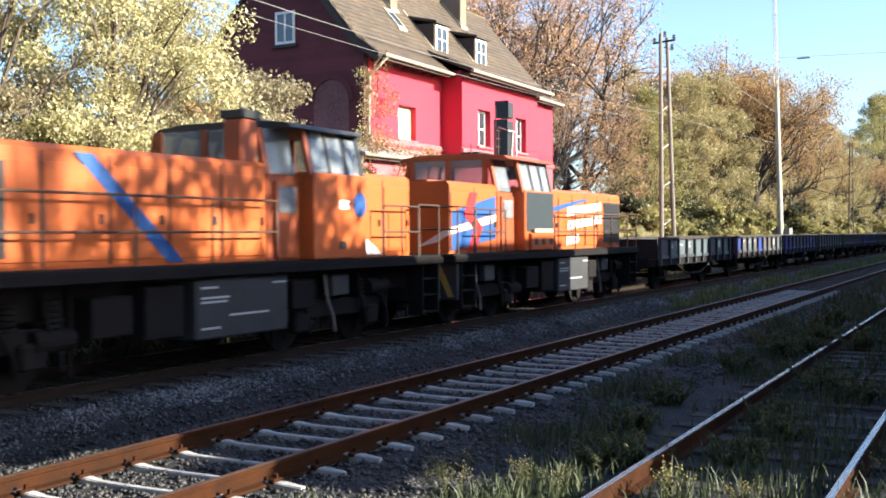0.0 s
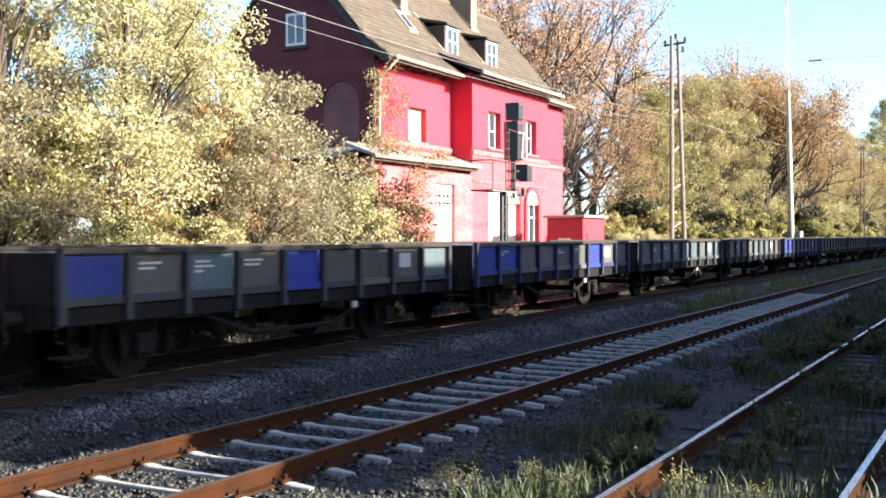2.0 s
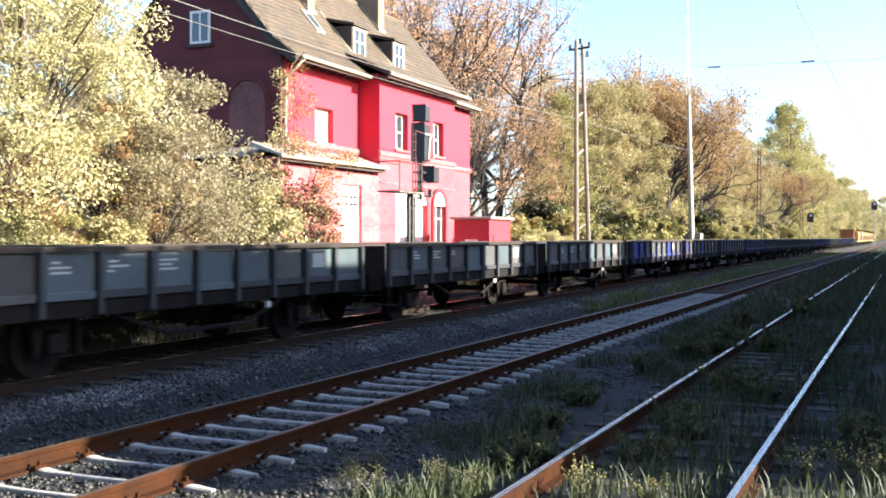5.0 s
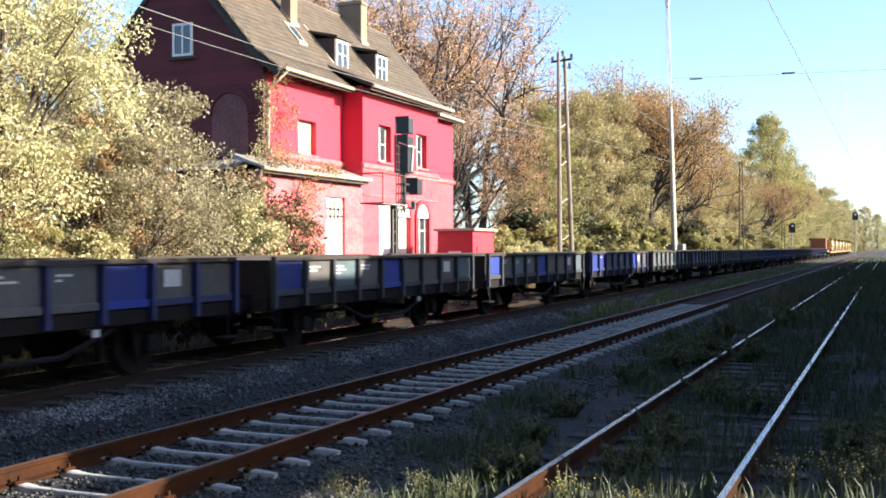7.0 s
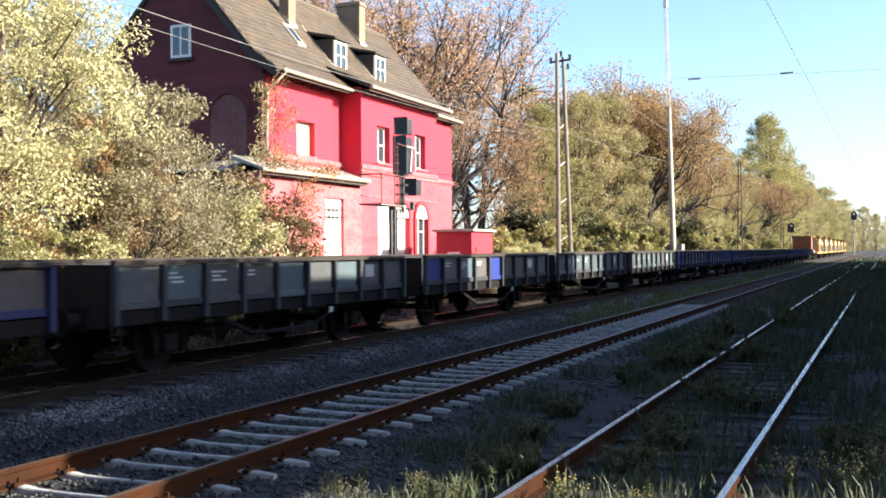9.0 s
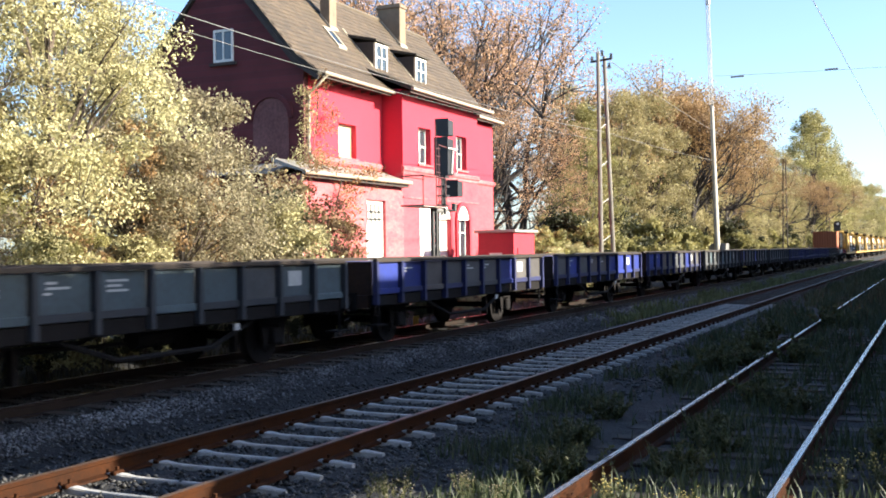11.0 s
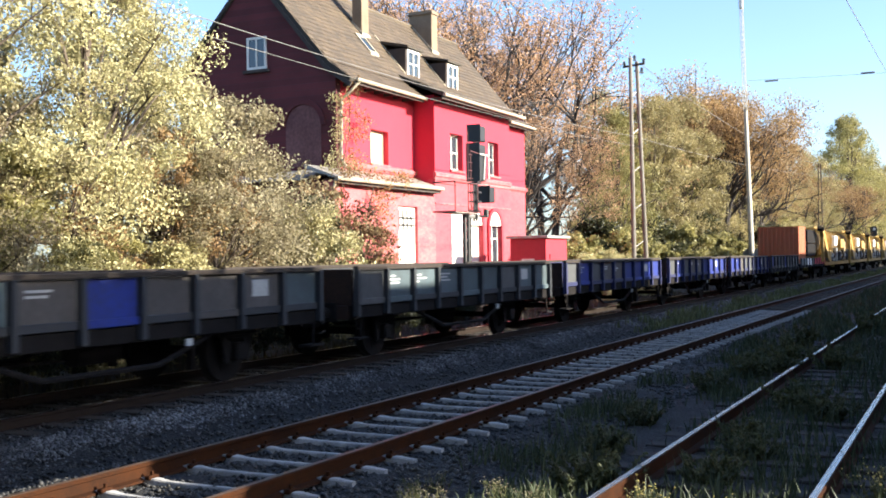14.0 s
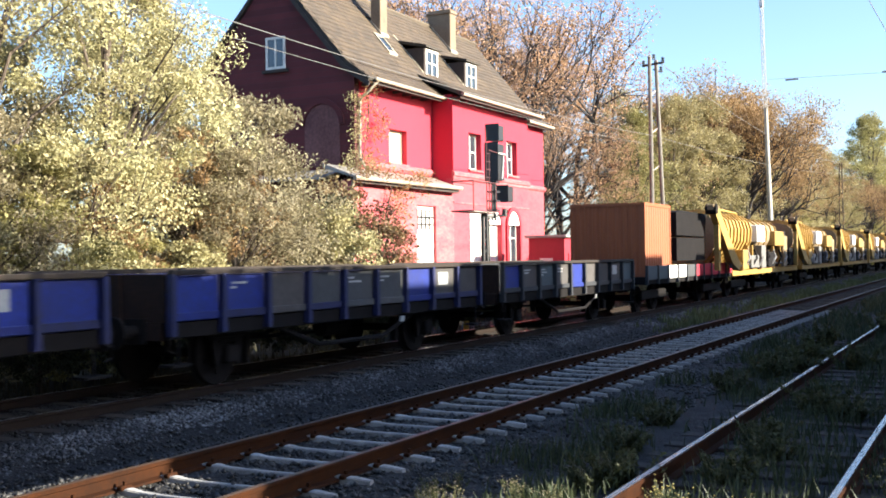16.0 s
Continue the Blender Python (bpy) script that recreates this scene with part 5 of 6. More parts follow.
put(yr, 18.2, 15.4, 0.8, 0)
for x, y, s, a in ((20.6, 16.2, 0.95, 140), (15.2, 15.3, 0.85, 60), (22.6, 17.2, 0.9, 250)):
    plant(yr, x, y, s, a)
yb = tree("willow_shrub", "broad olive and yellow shrub beside the track", 5.2, 2.3, 84, 300, 0.042, LF_TAN, 21, base=0.04, clump_r=0.1, category="shrub")
put(yb, 22.3, 16.9, 1.16, 0)
for x, y, s, a in ((20.4, 17.8, 1.12, 80), (11.6, 18.6, 1.05, 200), (15.2, 18.8, 1.1, 310), (19.0, 15.0, 0.72, 140), (11.8, 14.7, 0.75, 20)):
    plant(yb, x, y, s, a)
yc = tree("yellow_shrub", "yellow-green leafy shrub beside the track", 4.2, 1.7, 50, 330, 0.062, LF_YELLOW, 31, base=0.04, clump_r=0.14, category="shrub")
put(yc, 23.9, 15.8, 0.85, 0)
for x, y, s, a in ((14.6, 14.6, 0.72, 90), (17.3, 14.7, 0.7, 200), (49.2, 16.7, 0.62, 30), (51.8, 16.6, 0.66, 150), (54.6, 16.9, 0.6, 270), (57.2, 17.2, 0.62, 80)):
    plant(yc, x, y, s, a)
yd = tree("dark_shrub", "dark green shrub that deepens shaded gaps", 3.6, 1.5, 30, 200, 0.08, LF_DARK, 35, base=0.04, clump_r=0.14, category="shrub")
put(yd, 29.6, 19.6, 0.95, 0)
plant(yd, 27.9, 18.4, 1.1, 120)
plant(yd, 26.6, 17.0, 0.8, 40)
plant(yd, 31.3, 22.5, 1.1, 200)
# dark row added so the view beneath the wagons stays as dark as shade
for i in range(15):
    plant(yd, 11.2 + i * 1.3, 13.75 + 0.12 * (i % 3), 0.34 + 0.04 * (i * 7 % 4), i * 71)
ye = tree("red_leaved_shrub", "thin shrub with reddish autumn leaves before the house", 3.5, 1.2, 46, 70, 0.06, LF_RED, 41, base=0.1, clump_r=0.13, category="shrub")
put(ye, 30.7, 18.3, 1.1, 0)
plant(ye, 31.9, 18.7, 0.85, 130)
plant(ye, 29.9, 19.6, 1.2, 220)
# low scrub beyond the train, before the house
for i in range(11):
    plant(yc, 34 + i * 2.1, 14.9 + 0.3 * (i % 3), 0.24 + 0.03 * (i * 5 % 4), i * 67)
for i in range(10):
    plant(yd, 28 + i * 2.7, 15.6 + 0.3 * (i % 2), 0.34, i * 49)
# climbing plant on the corner of the house
iv = thing("climbing_plant", "thin climbing plant with rusty leaves on the house corner", "climber", pose(35.6, 21.8, 0))
r = np.random.default_rng(51)
cs = [(r.normal(0.3, 0.5) + (0.5 if z < 5.6 else 0), (-1.0 if z < 5.2 else -0.1) - r.uniform(0, 0.25), z) for z in r.uniform(1.0, 8.8, 95)]
cs += [(r.uniform(-2.6, 3.5), -1.1 - r.uniform(0, 0.3), r.normal(5.0, 0.15)) for _ in range(26)]
ob = new("foliage", leaf_cloud("foliage", cs, [0.36] * len(cs), 26, 0.055, LF_RUST, 52))
ob.parent = iv
cs = [(r.normal(-0.75, 0.28), r.normal(-0.15, 0.25), z) for z in r.uniform(5.2, 8.2, 34)] + [(r.uniform(-2.6, -0.6), r.normal(-0.6, 0.3), r.normal(5.2, 0.25)) for _ in range(22)]
ob = new("foliage", leaf_cloud("foliage", cs, [0.3] * len(cs), 26, 0.05, LF_OLIVE, 53))
ob.parent = iv
bm = B()
prev = Vector((-0.3, -1.0, 0))
for z in (1.5, 3.0, 4.8, 5.4, 6.8, 8.4):
    nx = Vector((r.normal(0, 0.2), -1.05 if z < 5 else -0.12, z))
    tube(bm, prev, nx, 0.03, 0.025, 5)
    prev = nx
part("stem", bm, M_BARK, iv)

# tall trees behind the house
ta = forked_tree("bare_tree", "tall thinning tree with rusty orange leaves and dark limbs", 29, 3, 5, 22, 0.105, 1.05, LF_ORANGE, 61, M_BARKD, rise=0.2, spread=0.22)
put(ta, 71, 31, 0.98, 0)
for x, y, s, a in ((62, 33, 0.92, 200), (83, 32, 0.98, 90), (77, 37, 1.0, 40), (64, 25.5, 0.5, 250)):
    plant(ta, x, y, s, a)
# woods along the line
wa = tree("wood_tree", "olive-leaved tree at the edge of the wood", 16, 4.6, 230, 180, 0.092, LF_OLIVE, 71, base=0.03, clump_r=0.062)
wb = forked_tree("wood_tree", "rusty autumn tree with open twigs at the edge of the wood", 21, 4, 5, 34, 0.09, 0.9, LF_RUST, 73, M_BARKD, rise=0.34, spread=0.2)
wc = tree("wood_tree", "green-yellow tree at the edge of the wood", 16, 4.3, 230, 180, 0.092, LF_GREEN, 75, base=0.03, clump_r=0.062)
first = {}
spots = [(68, 20.8, 0.7, "g"), (72.5, 22.6, 0.84, "g"), (79, 21.4, 0.86, "o"), (85, 20.8, 1.06, "o"), (91, 22.5, 1.14, "g"), (95, 20.6, 0.92, "r"), (97, 24.5, 1.2, "r"), (103, 22.5, 1.18, "o"), (108, 24, 0.98, "r"), (112, 20.6, 0.8, "r"), (119, 22.5, 0.9, "r"), (116, 26, 1.02, "o"), (131, 25, 0.85, "r"), (141, 24.5, 0.95, "o"), (160, 25, 1.0, "o"), (184, 24, 1.05, "o"),
         (126, 21, 1.1, "o"), (135, 22, 1.14, "g"), (144, 21, 1.15, "o"), (154, 22, 0.9, "r"), (165, 21, 1.18, "o"), (177, 22, 1.2, "g"), (190, 20, 0.9, "r"), (203, 20, 2.3, "g"), (216, 21, 2.25, "g"), (232, 20, 1.6, "o"), (250, 20, 1.7, "g"), (272, 19, 1.6, "o"),
         (300, 19, 1.7, "g"), (335, 18, 1.7, "g"), (375, 18, 1.6, "o"), (420, 17, 1.7, "g"), (480, 16, 1.6, "o"), (560, 15, 1.8, "g"), (640, 12, 1.8, "o"), (720, 6, 2.0, "g"), (800, -4, 2.0, "o"), (100, 32, 1.3, "o"), (122, 33, 1.2, "g"), (145, 32, 1.25, "o"), (80, 42, 1.2, "g"), (50, 44, 0.8, "o"), (20, 40, 0.8, "g"), (29, 41, 0.6, "o")]
for i, (x, y, s, c) in enumerate(spots):
    p = {"o": wa, "r": wb, "g": wc}[c]
    if c not in first:
        first[c] = put(p, x, y, s, i * 67)
    else:
        plant(p, x, y, s, i * 67)
# undergrowth along the line
ua = tree("hedge_shrub", "dense yellow-green shrub along the railway", 3.0, 2.2, 44, 190, 0.1, LF_GREEN, 81, base=0.03, clump_r=0.17, category="shrub")
put(ua, 50.5, 17.6, 1.0, 0)
for i in range(26):
    plant(ua, 54 + i * 4.6 + i * i * 0.25, 17.6 + (i * 7 % 5) * 0.4, 0.8 + (i * 5 % 7) * 0.09, i * 51)
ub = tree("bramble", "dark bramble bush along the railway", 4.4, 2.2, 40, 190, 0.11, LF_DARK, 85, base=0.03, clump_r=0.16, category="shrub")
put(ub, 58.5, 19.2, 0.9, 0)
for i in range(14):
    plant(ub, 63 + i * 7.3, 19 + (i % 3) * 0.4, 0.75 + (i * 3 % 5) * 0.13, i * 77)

# ---- signal, masts, wires ----
YM = thing("marker_post", "short post with a square yellow marker plate beside the track", "marker", pose(26.8, 13.2, -0.5))
part("post", tube(B(), (0, 0, 0), (0, 0, 0.52), 0.025, n=8), M_STEEL, YM)
part("plate", box(B(), -0.16, 0.16, -0.04, -0.026, 0.3, 0.56, 0.004), M_MARK, YM)

M_CAGE = mat("cage_dark_red", (0.09, 0.02, 0.02), (0.05, 0.015, 0.015), 0.7, scale=4, fine=30, bump=0.1)
SG = thing("light_signal", "railway light signal with black heads and small service cage", "signal", pose(31.32, 14.4, -0.2))
bm = B()
tube(bm, (-0.72, 0, 0), (-0.72, 0, 3.4), 0.06)
tube(bm, (-0.45, 0, 0), (-0.45, 0, 3.4), 0.06)
for i in range(9):
    tube(bm, (-0.72, 0, 0.3 + i * 0.36), (-0.45, 0, 0.5 + i * 0.36), 0.018, n=5)
part("post", bm, M_BLACK, SG)
bm = B()
tube(bm, (0.12, 0, 3.3), (0.12, 0, 5.2), 0.075)
tube(bm, (-0.6, 0, 3.35), (0.3, 0, 3.35), 0.07)
tube(bm, (0.1, 0, 3.4), (-0.3, 0, 3.25), 0.05)
part("bracket", bm, M_STEEL, SG)
bm = B()
bars = [((-0.85, -0.3, 3.45), (-0.85, -0.3, 5.4)), ((-0.85, -0.3, 5.38), (0.0, -0.2, 5.36))]
for z in (3.45, 4.35):
    bars += [((-2.1, -0.35, z), (-0.45, -0.35, z)), ((-2.1, 0.4, z), (-0.45, 0.4, z)), ((-2.1, -0.35, z), (-2.1, 0.4, z))]
for x in (-2.1, -1.15, -0.8, -0.45):
    bars.append(((x, -0.35, 3.45), (x, -0.35, 4.35)))
box(bm, -2.1, -0.45, -0.35, 0.4, 3.42, 3.44)
cage = part("cage_floor", bm, M_WHITE, SG)
for p, q in bars:
    part("cage_bar", tube(B(), p, q, 0.02, n=5), M_CAGE, cage)
for nm, x0, x1, z0, z1 in (("upper_head", 0.1, 0.56, 5.78, 6.28), ("main_screen", 0.02, 0.56, 4.5, 5.68), ("lower_head", 0.78, 1.26, 3.84, 4.34)):
    bm = B()
    box(bm, x0, x1, -0.2, 0.2, z0, z1, 0.02)
    h = part(nm, bm, M_BLACK, SG)
    bm = B()
    for z in ((z0 + z1) / 2 - 0.14, (z0 + z1) / 2 + 0.14):
        tube(bm, (x1, 0, z), (x1 + 0.2, 0, z + 0.01), 0.11, n=10)
    part("lamp_hood", bm, M_BLACK, h)
    bm = B()
    box(bm, x0 - 0.05, x0 - 0.002, -0.24, 0.24, z0 - 0.02, z1 + 0.04)
    part("back_board", bm, M_BLACK, h)
bm = B()
tube(bm, (0.0, -0.24, 5.35), (0.68, -0.24, 5.35), 0.022, n=6)
tube(bm, (0.4, -0.24, 5.3), (0.28, -0.24, 4.55), 0.022, n=6)
tube(bm, (0.68, -0.24, 5.75), (0.68, -0.24, 4.6), 0.02, n=6)
part("white_brace", bm, M_WHITE, SG)
for x, y, z0, z1 in ((0.0, -0.1, 3.2, 4.5), (0.22, 0.1, 3.2, 4.5), (-0.28, 0.0, 0.0, 3.2)):
    part("pipe", tube(B(), (x, y, z0), (x, y, z1), 0.035, n=8), M_BLACK, SG)
for z in (3.5, 3.8, 4.1, 4.4):
    part("clamp", box(B(), -0.05, 0.27, -0.16, 0.16, z, z + 0.06), M_BLACK, SG)
for i in range(8):
    part("rung", tube(B(), (-1.15, -0.35, 3.5 + i * 0.25), (-0.85, -0.35, 3.5 + i * 0.25), 0.012, n=5), M_CAGE, SG)
part("pipe", tube(B(), (-1.15, -0.35, 3.45), (-1.15, -0.35, 6.0), 0.016, n=5), M_CAGE, SG)
bm = B()
tube(bm, (0.95, 0, 3.35), (0.95, 0, 3.62), 0.09, n=8)
tube(bm, (0.2, 0, 3.38), (0.95, 0, 3.38), 0.04, n=6)
part("head_arm", bm, M_BLACK, SG)

M_POLE = mat("weathered_pole", (0.1944, 0.1764, 0.1512), (0.1152, 0.1008, 0.0828), 0.85, scale=3, fine=25, bump=0.3, stretch=(0.72, 0.72, 0.108))
HPOLE = thing("twin_line_pole", "weathered twin-legged line pole with insulators on top", "pole", pose(56.2, 16, -0.3))
for nm, p, q in (("leg", (-1.05, 0.1, 0), (-1.2, 0.1, 12.6)), ("leg", (0.4, -0.2, 0), (-0.7, -0.1, 12.4))):
    bm = B()
    tube(bm, p, q, 0.13, 0.095, 10)
    part(nm, bm, M_POLE, HPOLE)
bm = B()
for z in (2.5, 4.5, 6.5, 8.5, 10.5):
    w = 1.2 - 0.8 * z / 12.5
    tube(bm, (-1.1, 0.1, z), (-1.1 + w * 1.45, -0.15, z + 0.5), 0.03, n=5)
part("brace", bm, M_STEEL, HPOLE)
bm = B()
tube(bm, (-1.0, -0.6, 12.2), (-0.5, 0.7, 12.2), 0.06, n=6)
tube(bm, (-0.75, 0, 11.9), (0.7, 0, 12.0), 0.045, n=6)
part("cross_arm", bm, M_BLACK, HPOLE)
for p in ((-0.98, -0.55, 12.2), (-0.53, 0.62, 12.2), (-0.75, 0, 12.45), (0.6, 0, 12.0)):
    bm = B()
    for k in range(3):
        tube(bm, (p[0], p[1], p[2] + k * 0.1), (p[0], p[1], p[2] + 0.07 + k * 0.1), 0.1, 0.06, 8)
    part("insulator", bm, M_BLACK, HPOLE)

GM = thing("radio_mast", "slender pale radio mast beside the line", "mast", pose(87.2, 16, -0.3))
bm = B()
tube(bm, (0.9, 0, 0), (-0.95, 0, 13.5), 0.24, 0.15, 12)
part("tube", bm, M_MASTPALE, GM)
bm = B()
for i in range(3):
    a = 2 * math.pi * i / 3
    tube(bm, (-0.95 + 0.17 * math.cos(a), 0.17 * math.sin(a), 13.4), (-2.15 + 0.13 * math.cos(a), 0.13 * math.sin(a), 23), 0.028, n=5)
for k in range(24):
    z0 = 13.5 + k * 0.4
    c0 = -0.95 - 1.2 * (z0 - 13.5) / 9.5
    for i in range(3):
        a, b = 2 * math.pi * i / 3, 2 * math.pi * (i + 1) / 3
        tube(bm, (c0 + 0.16 * math.cos(a), 0.16 * math.sin(a), z0), (c0 + 0.16 * math.cos(b), 0.16 * math.sin(b), z0 + 0.4), 0.014, n=4)
part("lattice", bm, M_MASTPALE, GM)
bm = B()
box(bm, -2.25, -1.9, -0.15, 0.15, 21.2, 22.4, 0.03)
part("antenna", bm, M_LWHITE, GM)
bm = B()
box(bm, 0.6, 1.9, -0.7, 0.7, 0, 2.5, 0.03)
part("cabinet", bm, M_STEEL, GM)
for x, y, h in ((88, -7, 16.0), (132.5, 16.2, 12.6), (186, 16, 12.0), (240, 15.6, 12.0)):
    lm = thing("lattice_mast", "brown lattice overhead-line mast", "mast", pose(x, y, -0.3), group="overhead-line masts")
    bm = B()
    for a, b in ((-1, -1), (1, -1), (1, 1), (-1, 1)):
        tube(bm, (a * 0.3, b * 0.3, 0), (a * 0.13, b * 0.13, h), 0.05, n=5)
    for k in range(16):
        z0, z1 = k * h / 16, (k + 1) * h / 16
        w0, w1 = 0.3 - 0.17 * k / 16, 0.3 - 0.17 * (k + 1) / 16
        tube(bm, (-w0, -w0, z0), (w1, -w1, z1), 0.025, n=4)
        tube(bm, (-w0, -w0, z0), (-w1, w1, z1), 0.025, n=4)
    part("lattice", bm, M_RIM, lm)
    bm = B()
    tube(bm, (0, 0, h - 2.2), (0, -3.2, h - 1.6), 0.035, n=5)
    tube(bm, (0, 0, h - 0.6), (0, -3.2, h - 1.6), 0.025, n=5)
    part("cantilever", bm, M_STEEL, lm)
for x, y, h, sc in ((181, 14.2, 5.6, 1.0), (330, 8.6, 11.6, 1.5)):
    fs = thing("distant_signal", "small distant signal post with round black head", "signal", pose(x, y, -0.3))
    bm = B()
    tube(bm, (0, 0, 0), (0, 0, h), 0.1 * sc, n=8)
    part("post", bm, M_STEEL, fs)
    bm = B()
    tube(bm, (-0.1 * sc, 0, h), (0.1 * sc, 0, h), 0.55 * sc, n=16)
    box(bm, -0.12 * sc, 0.12 * sc, -0.5 * sc, 0.5 * sc, h - 1.0 * sc, h)
    part("head", bm, M_BLACK, fs)
    bm = B()
    tube(bm, (-0.14 * sc, -0.1, h + 0.1), (-0.11 * sc, -0.1, h + 0.1), 0.2 * sc, n=12)
    part("lens", bm, M_WHITE, fs)


def wire(label, pts, rad):
    bm = B()
    polytube(bm, pts, rad)
    w = finish("line_wire", bm, M_STEEL)
    return tagged(new("line_wire", w), label, "wire", group="overhead wires")


def sag(a, b, drop, n=14):
    a, b = Vector(a), Vector(b)
    return [a.lerp(b, i / n) - Vector((0, 0, 4 * drop * (i / n) * (1 - i / n))) for i in range(n + 1)]


wire("thin pale line wire strung past the house", sag((4, 16, 7.9), (55.2, 16, 8.1), 0.55), 0.013)
wire("thin pale line wire strung past the house", sag((4, 16, 7.45), (55.2, 16, 7.6), 0.45), 0.009)
wire("thin pale line wire along the wood", sag((55.2, 16, 8.1), (132, 16, 11), 0.5), 0.013)
wire("thin dark line wire from pole to mast", sag((55.3, 16, 12.2), (132, 16.2, 12.2), 1.0), 0.02)
wire("thin dark line wire from the pole top", sag((55.3, 16, 12.2), (0, 16, 13.5), 1.0), 0.018)
wire("thin overhead line along the tracks", [(20, 3.42, 9.36), (34, 3.31, 9.33), (66, 3.05, 9.33), (140, 2.45, 9.33)], 0.012)
wire("thin dropper wire between two overhead wires", [(87.7, 2.875, 15.36), (87.7, 2.875, 9.325)], 0.01)
# cross-span from the radio mast to a mast on the far side of the tracks, with two insulators
wire("thin cross-span wire over the tracks", sag((87.3, 16, 15.6), (88, -7, 15.3), 0.1), 0.012)
for y in (14.2, 7.1):
    wire("short insulator bar in the cross-span wire", [(87.6, y + 0.5, 15.47), (87.6, y - 0.5, 15.47)], 0.07)

# ---- unseen walls and trees added behind the viewer to shade the tracks ----
# invented wall; its steps set where sun reaches the train
SH = thing("goods_shed", "unseen stepped wall that shades the tracks and train", "shed", pose(60, -8, -0.2))
bm = B()
for a, b, h in ((10.62, 20.5, 7.82), (20.5, 22.8, 7.5), (22.8, 28.6, 7.9), (28.6, 31.3, 6.5), (31.3, 38.4, 8.05), (38.4, 42.6, 6.8), (42.6, 47.5, 8.05), (47.5, 57, 7.05), (57, 108, 8.05)):
    box(bm, a - 60, b - 60, 1.0, 2.0, 0, h + 0.2)
# loose beam added to shade the ballast beside the near rail
box(bm, 9.65 - 60, 10.61 - 60, 1.0, 2.0, 4.5, 4.9)
part("wall", bm, M_CHIM, SH)
# second invented wall, keeps sun off the far wagons
SH = thing("goods_shed", "unseen wall that shades the far line", "shed", pose(135, -15, -0.2))
part("wall", box(B(), -26, 25, 0, 1, 0, 11.4), M_CHIM, SH)
# unseen tree, crown kept high so only the locomotives are dappled
th = tree("platform_tree", "unseen tall tree with a thin high crown that dapples the locomotives", 14.5, 2.6, 26, 60, 0.12, LF_GREEN, 91, base=0.77, clump_r=0.05)
put(th, 14.2, -15.5, 1.0, 0)
# enlarged shrub copy out of view, added to cast broken shade
for i, (x, y, s) in enumerate(((16.5, -9.5, 3.0),)):
    plant(ye, x, y, s, 70 * i)
# wood tree copies out of view, added to block sky light from the left
for i, (x, y, s) in enumerate(((-7, -5, 1.1), (-8.5, 2.5, 1.2), (-9, 10, 1.1), (-1.5, -10, 1.1), (-14, -1, 1.3), (-13, 8, 1.4), (-14, 17, 1.4), (-12, 25, 1.3), (-16, 33, 1.5), (-14, -10, 1.4), (-10, -18, 1.3), (-20, 4, 1.7), (-21, 13, 1.7))):
    plant(wc, x, y, s, 50 * i)

# ---- sleepers ----
me = finish("sleeper", concrete_sleeper(), M_CONCRETE)
r = random.Random(4)
tr, yc0 = TRACKS[1]
for i in range(60):
    piece("sleeper", me, tr, pose(3.49 + i * 0.588, yc0, r.uniform(-0.006, 0.006), 0, 0, r.uniform(-0.5, 0.5)))
bm = B()
for i in range(240):
    x = 3.49 + (60 + i) * 0.588
    box(bm, x - 0.1, x + 0.1, yc0 - 1.3, yc0 + 1.3, -0.3, -0.15)
tagged(part("far_sleepers", bm, M_OLDWOOD, tr), kind="stuff")
# fastenings beside the rails
bm = B()
box(bm, -0.07, 0.07, -0.14, -0.075, -0.15, -0.11, 0.01)
box(bm, -0.07, 0.07, 0.075, 0.14, -0.15, -0.11, 0.01)
tube(bm, (0, -0.11, -0.11), (0, -0.11, -0.075), 0.02, n=6)
tube(bm, (0, 0.11, -0.11), (0, 0.11, -0.075), 0.02, n=6)
clip = finish("rail_clip", bm, M_RUST)
for i in range(60):
    for y in (5.37, 6.89):
        piece("rail_clip", clip, tr, pose(3.49 + i * 0.588, y, 0.004))
tr, yc0 = TRACKS[0]
bm = B()
box(bm, -0.12, 0.12, -1.25, 1.25, -0.3, -0.155, 0.01)
me = finish("sleeper", bm, M_OLDWOOD)
for i in range(90):
    piece("sleeper", me, tr, pose(4 + i * 0.65, yc0, r.uniform(-0.012, 0.012), 0, 0, r.uniform(-1.5, 1.5)))
tr, yc0 = TRACKS[2]
bm = B()
box(bm, -0.12, 0.12, -1.36, 1.36, -0.33, -0.14, 0.01)
me = finish("sleeper", bm, M_OLDWOOD)
for i in range(110):
    piece("sleeper", me, tr, pose(6 + i * 0.62, yc0, 0))


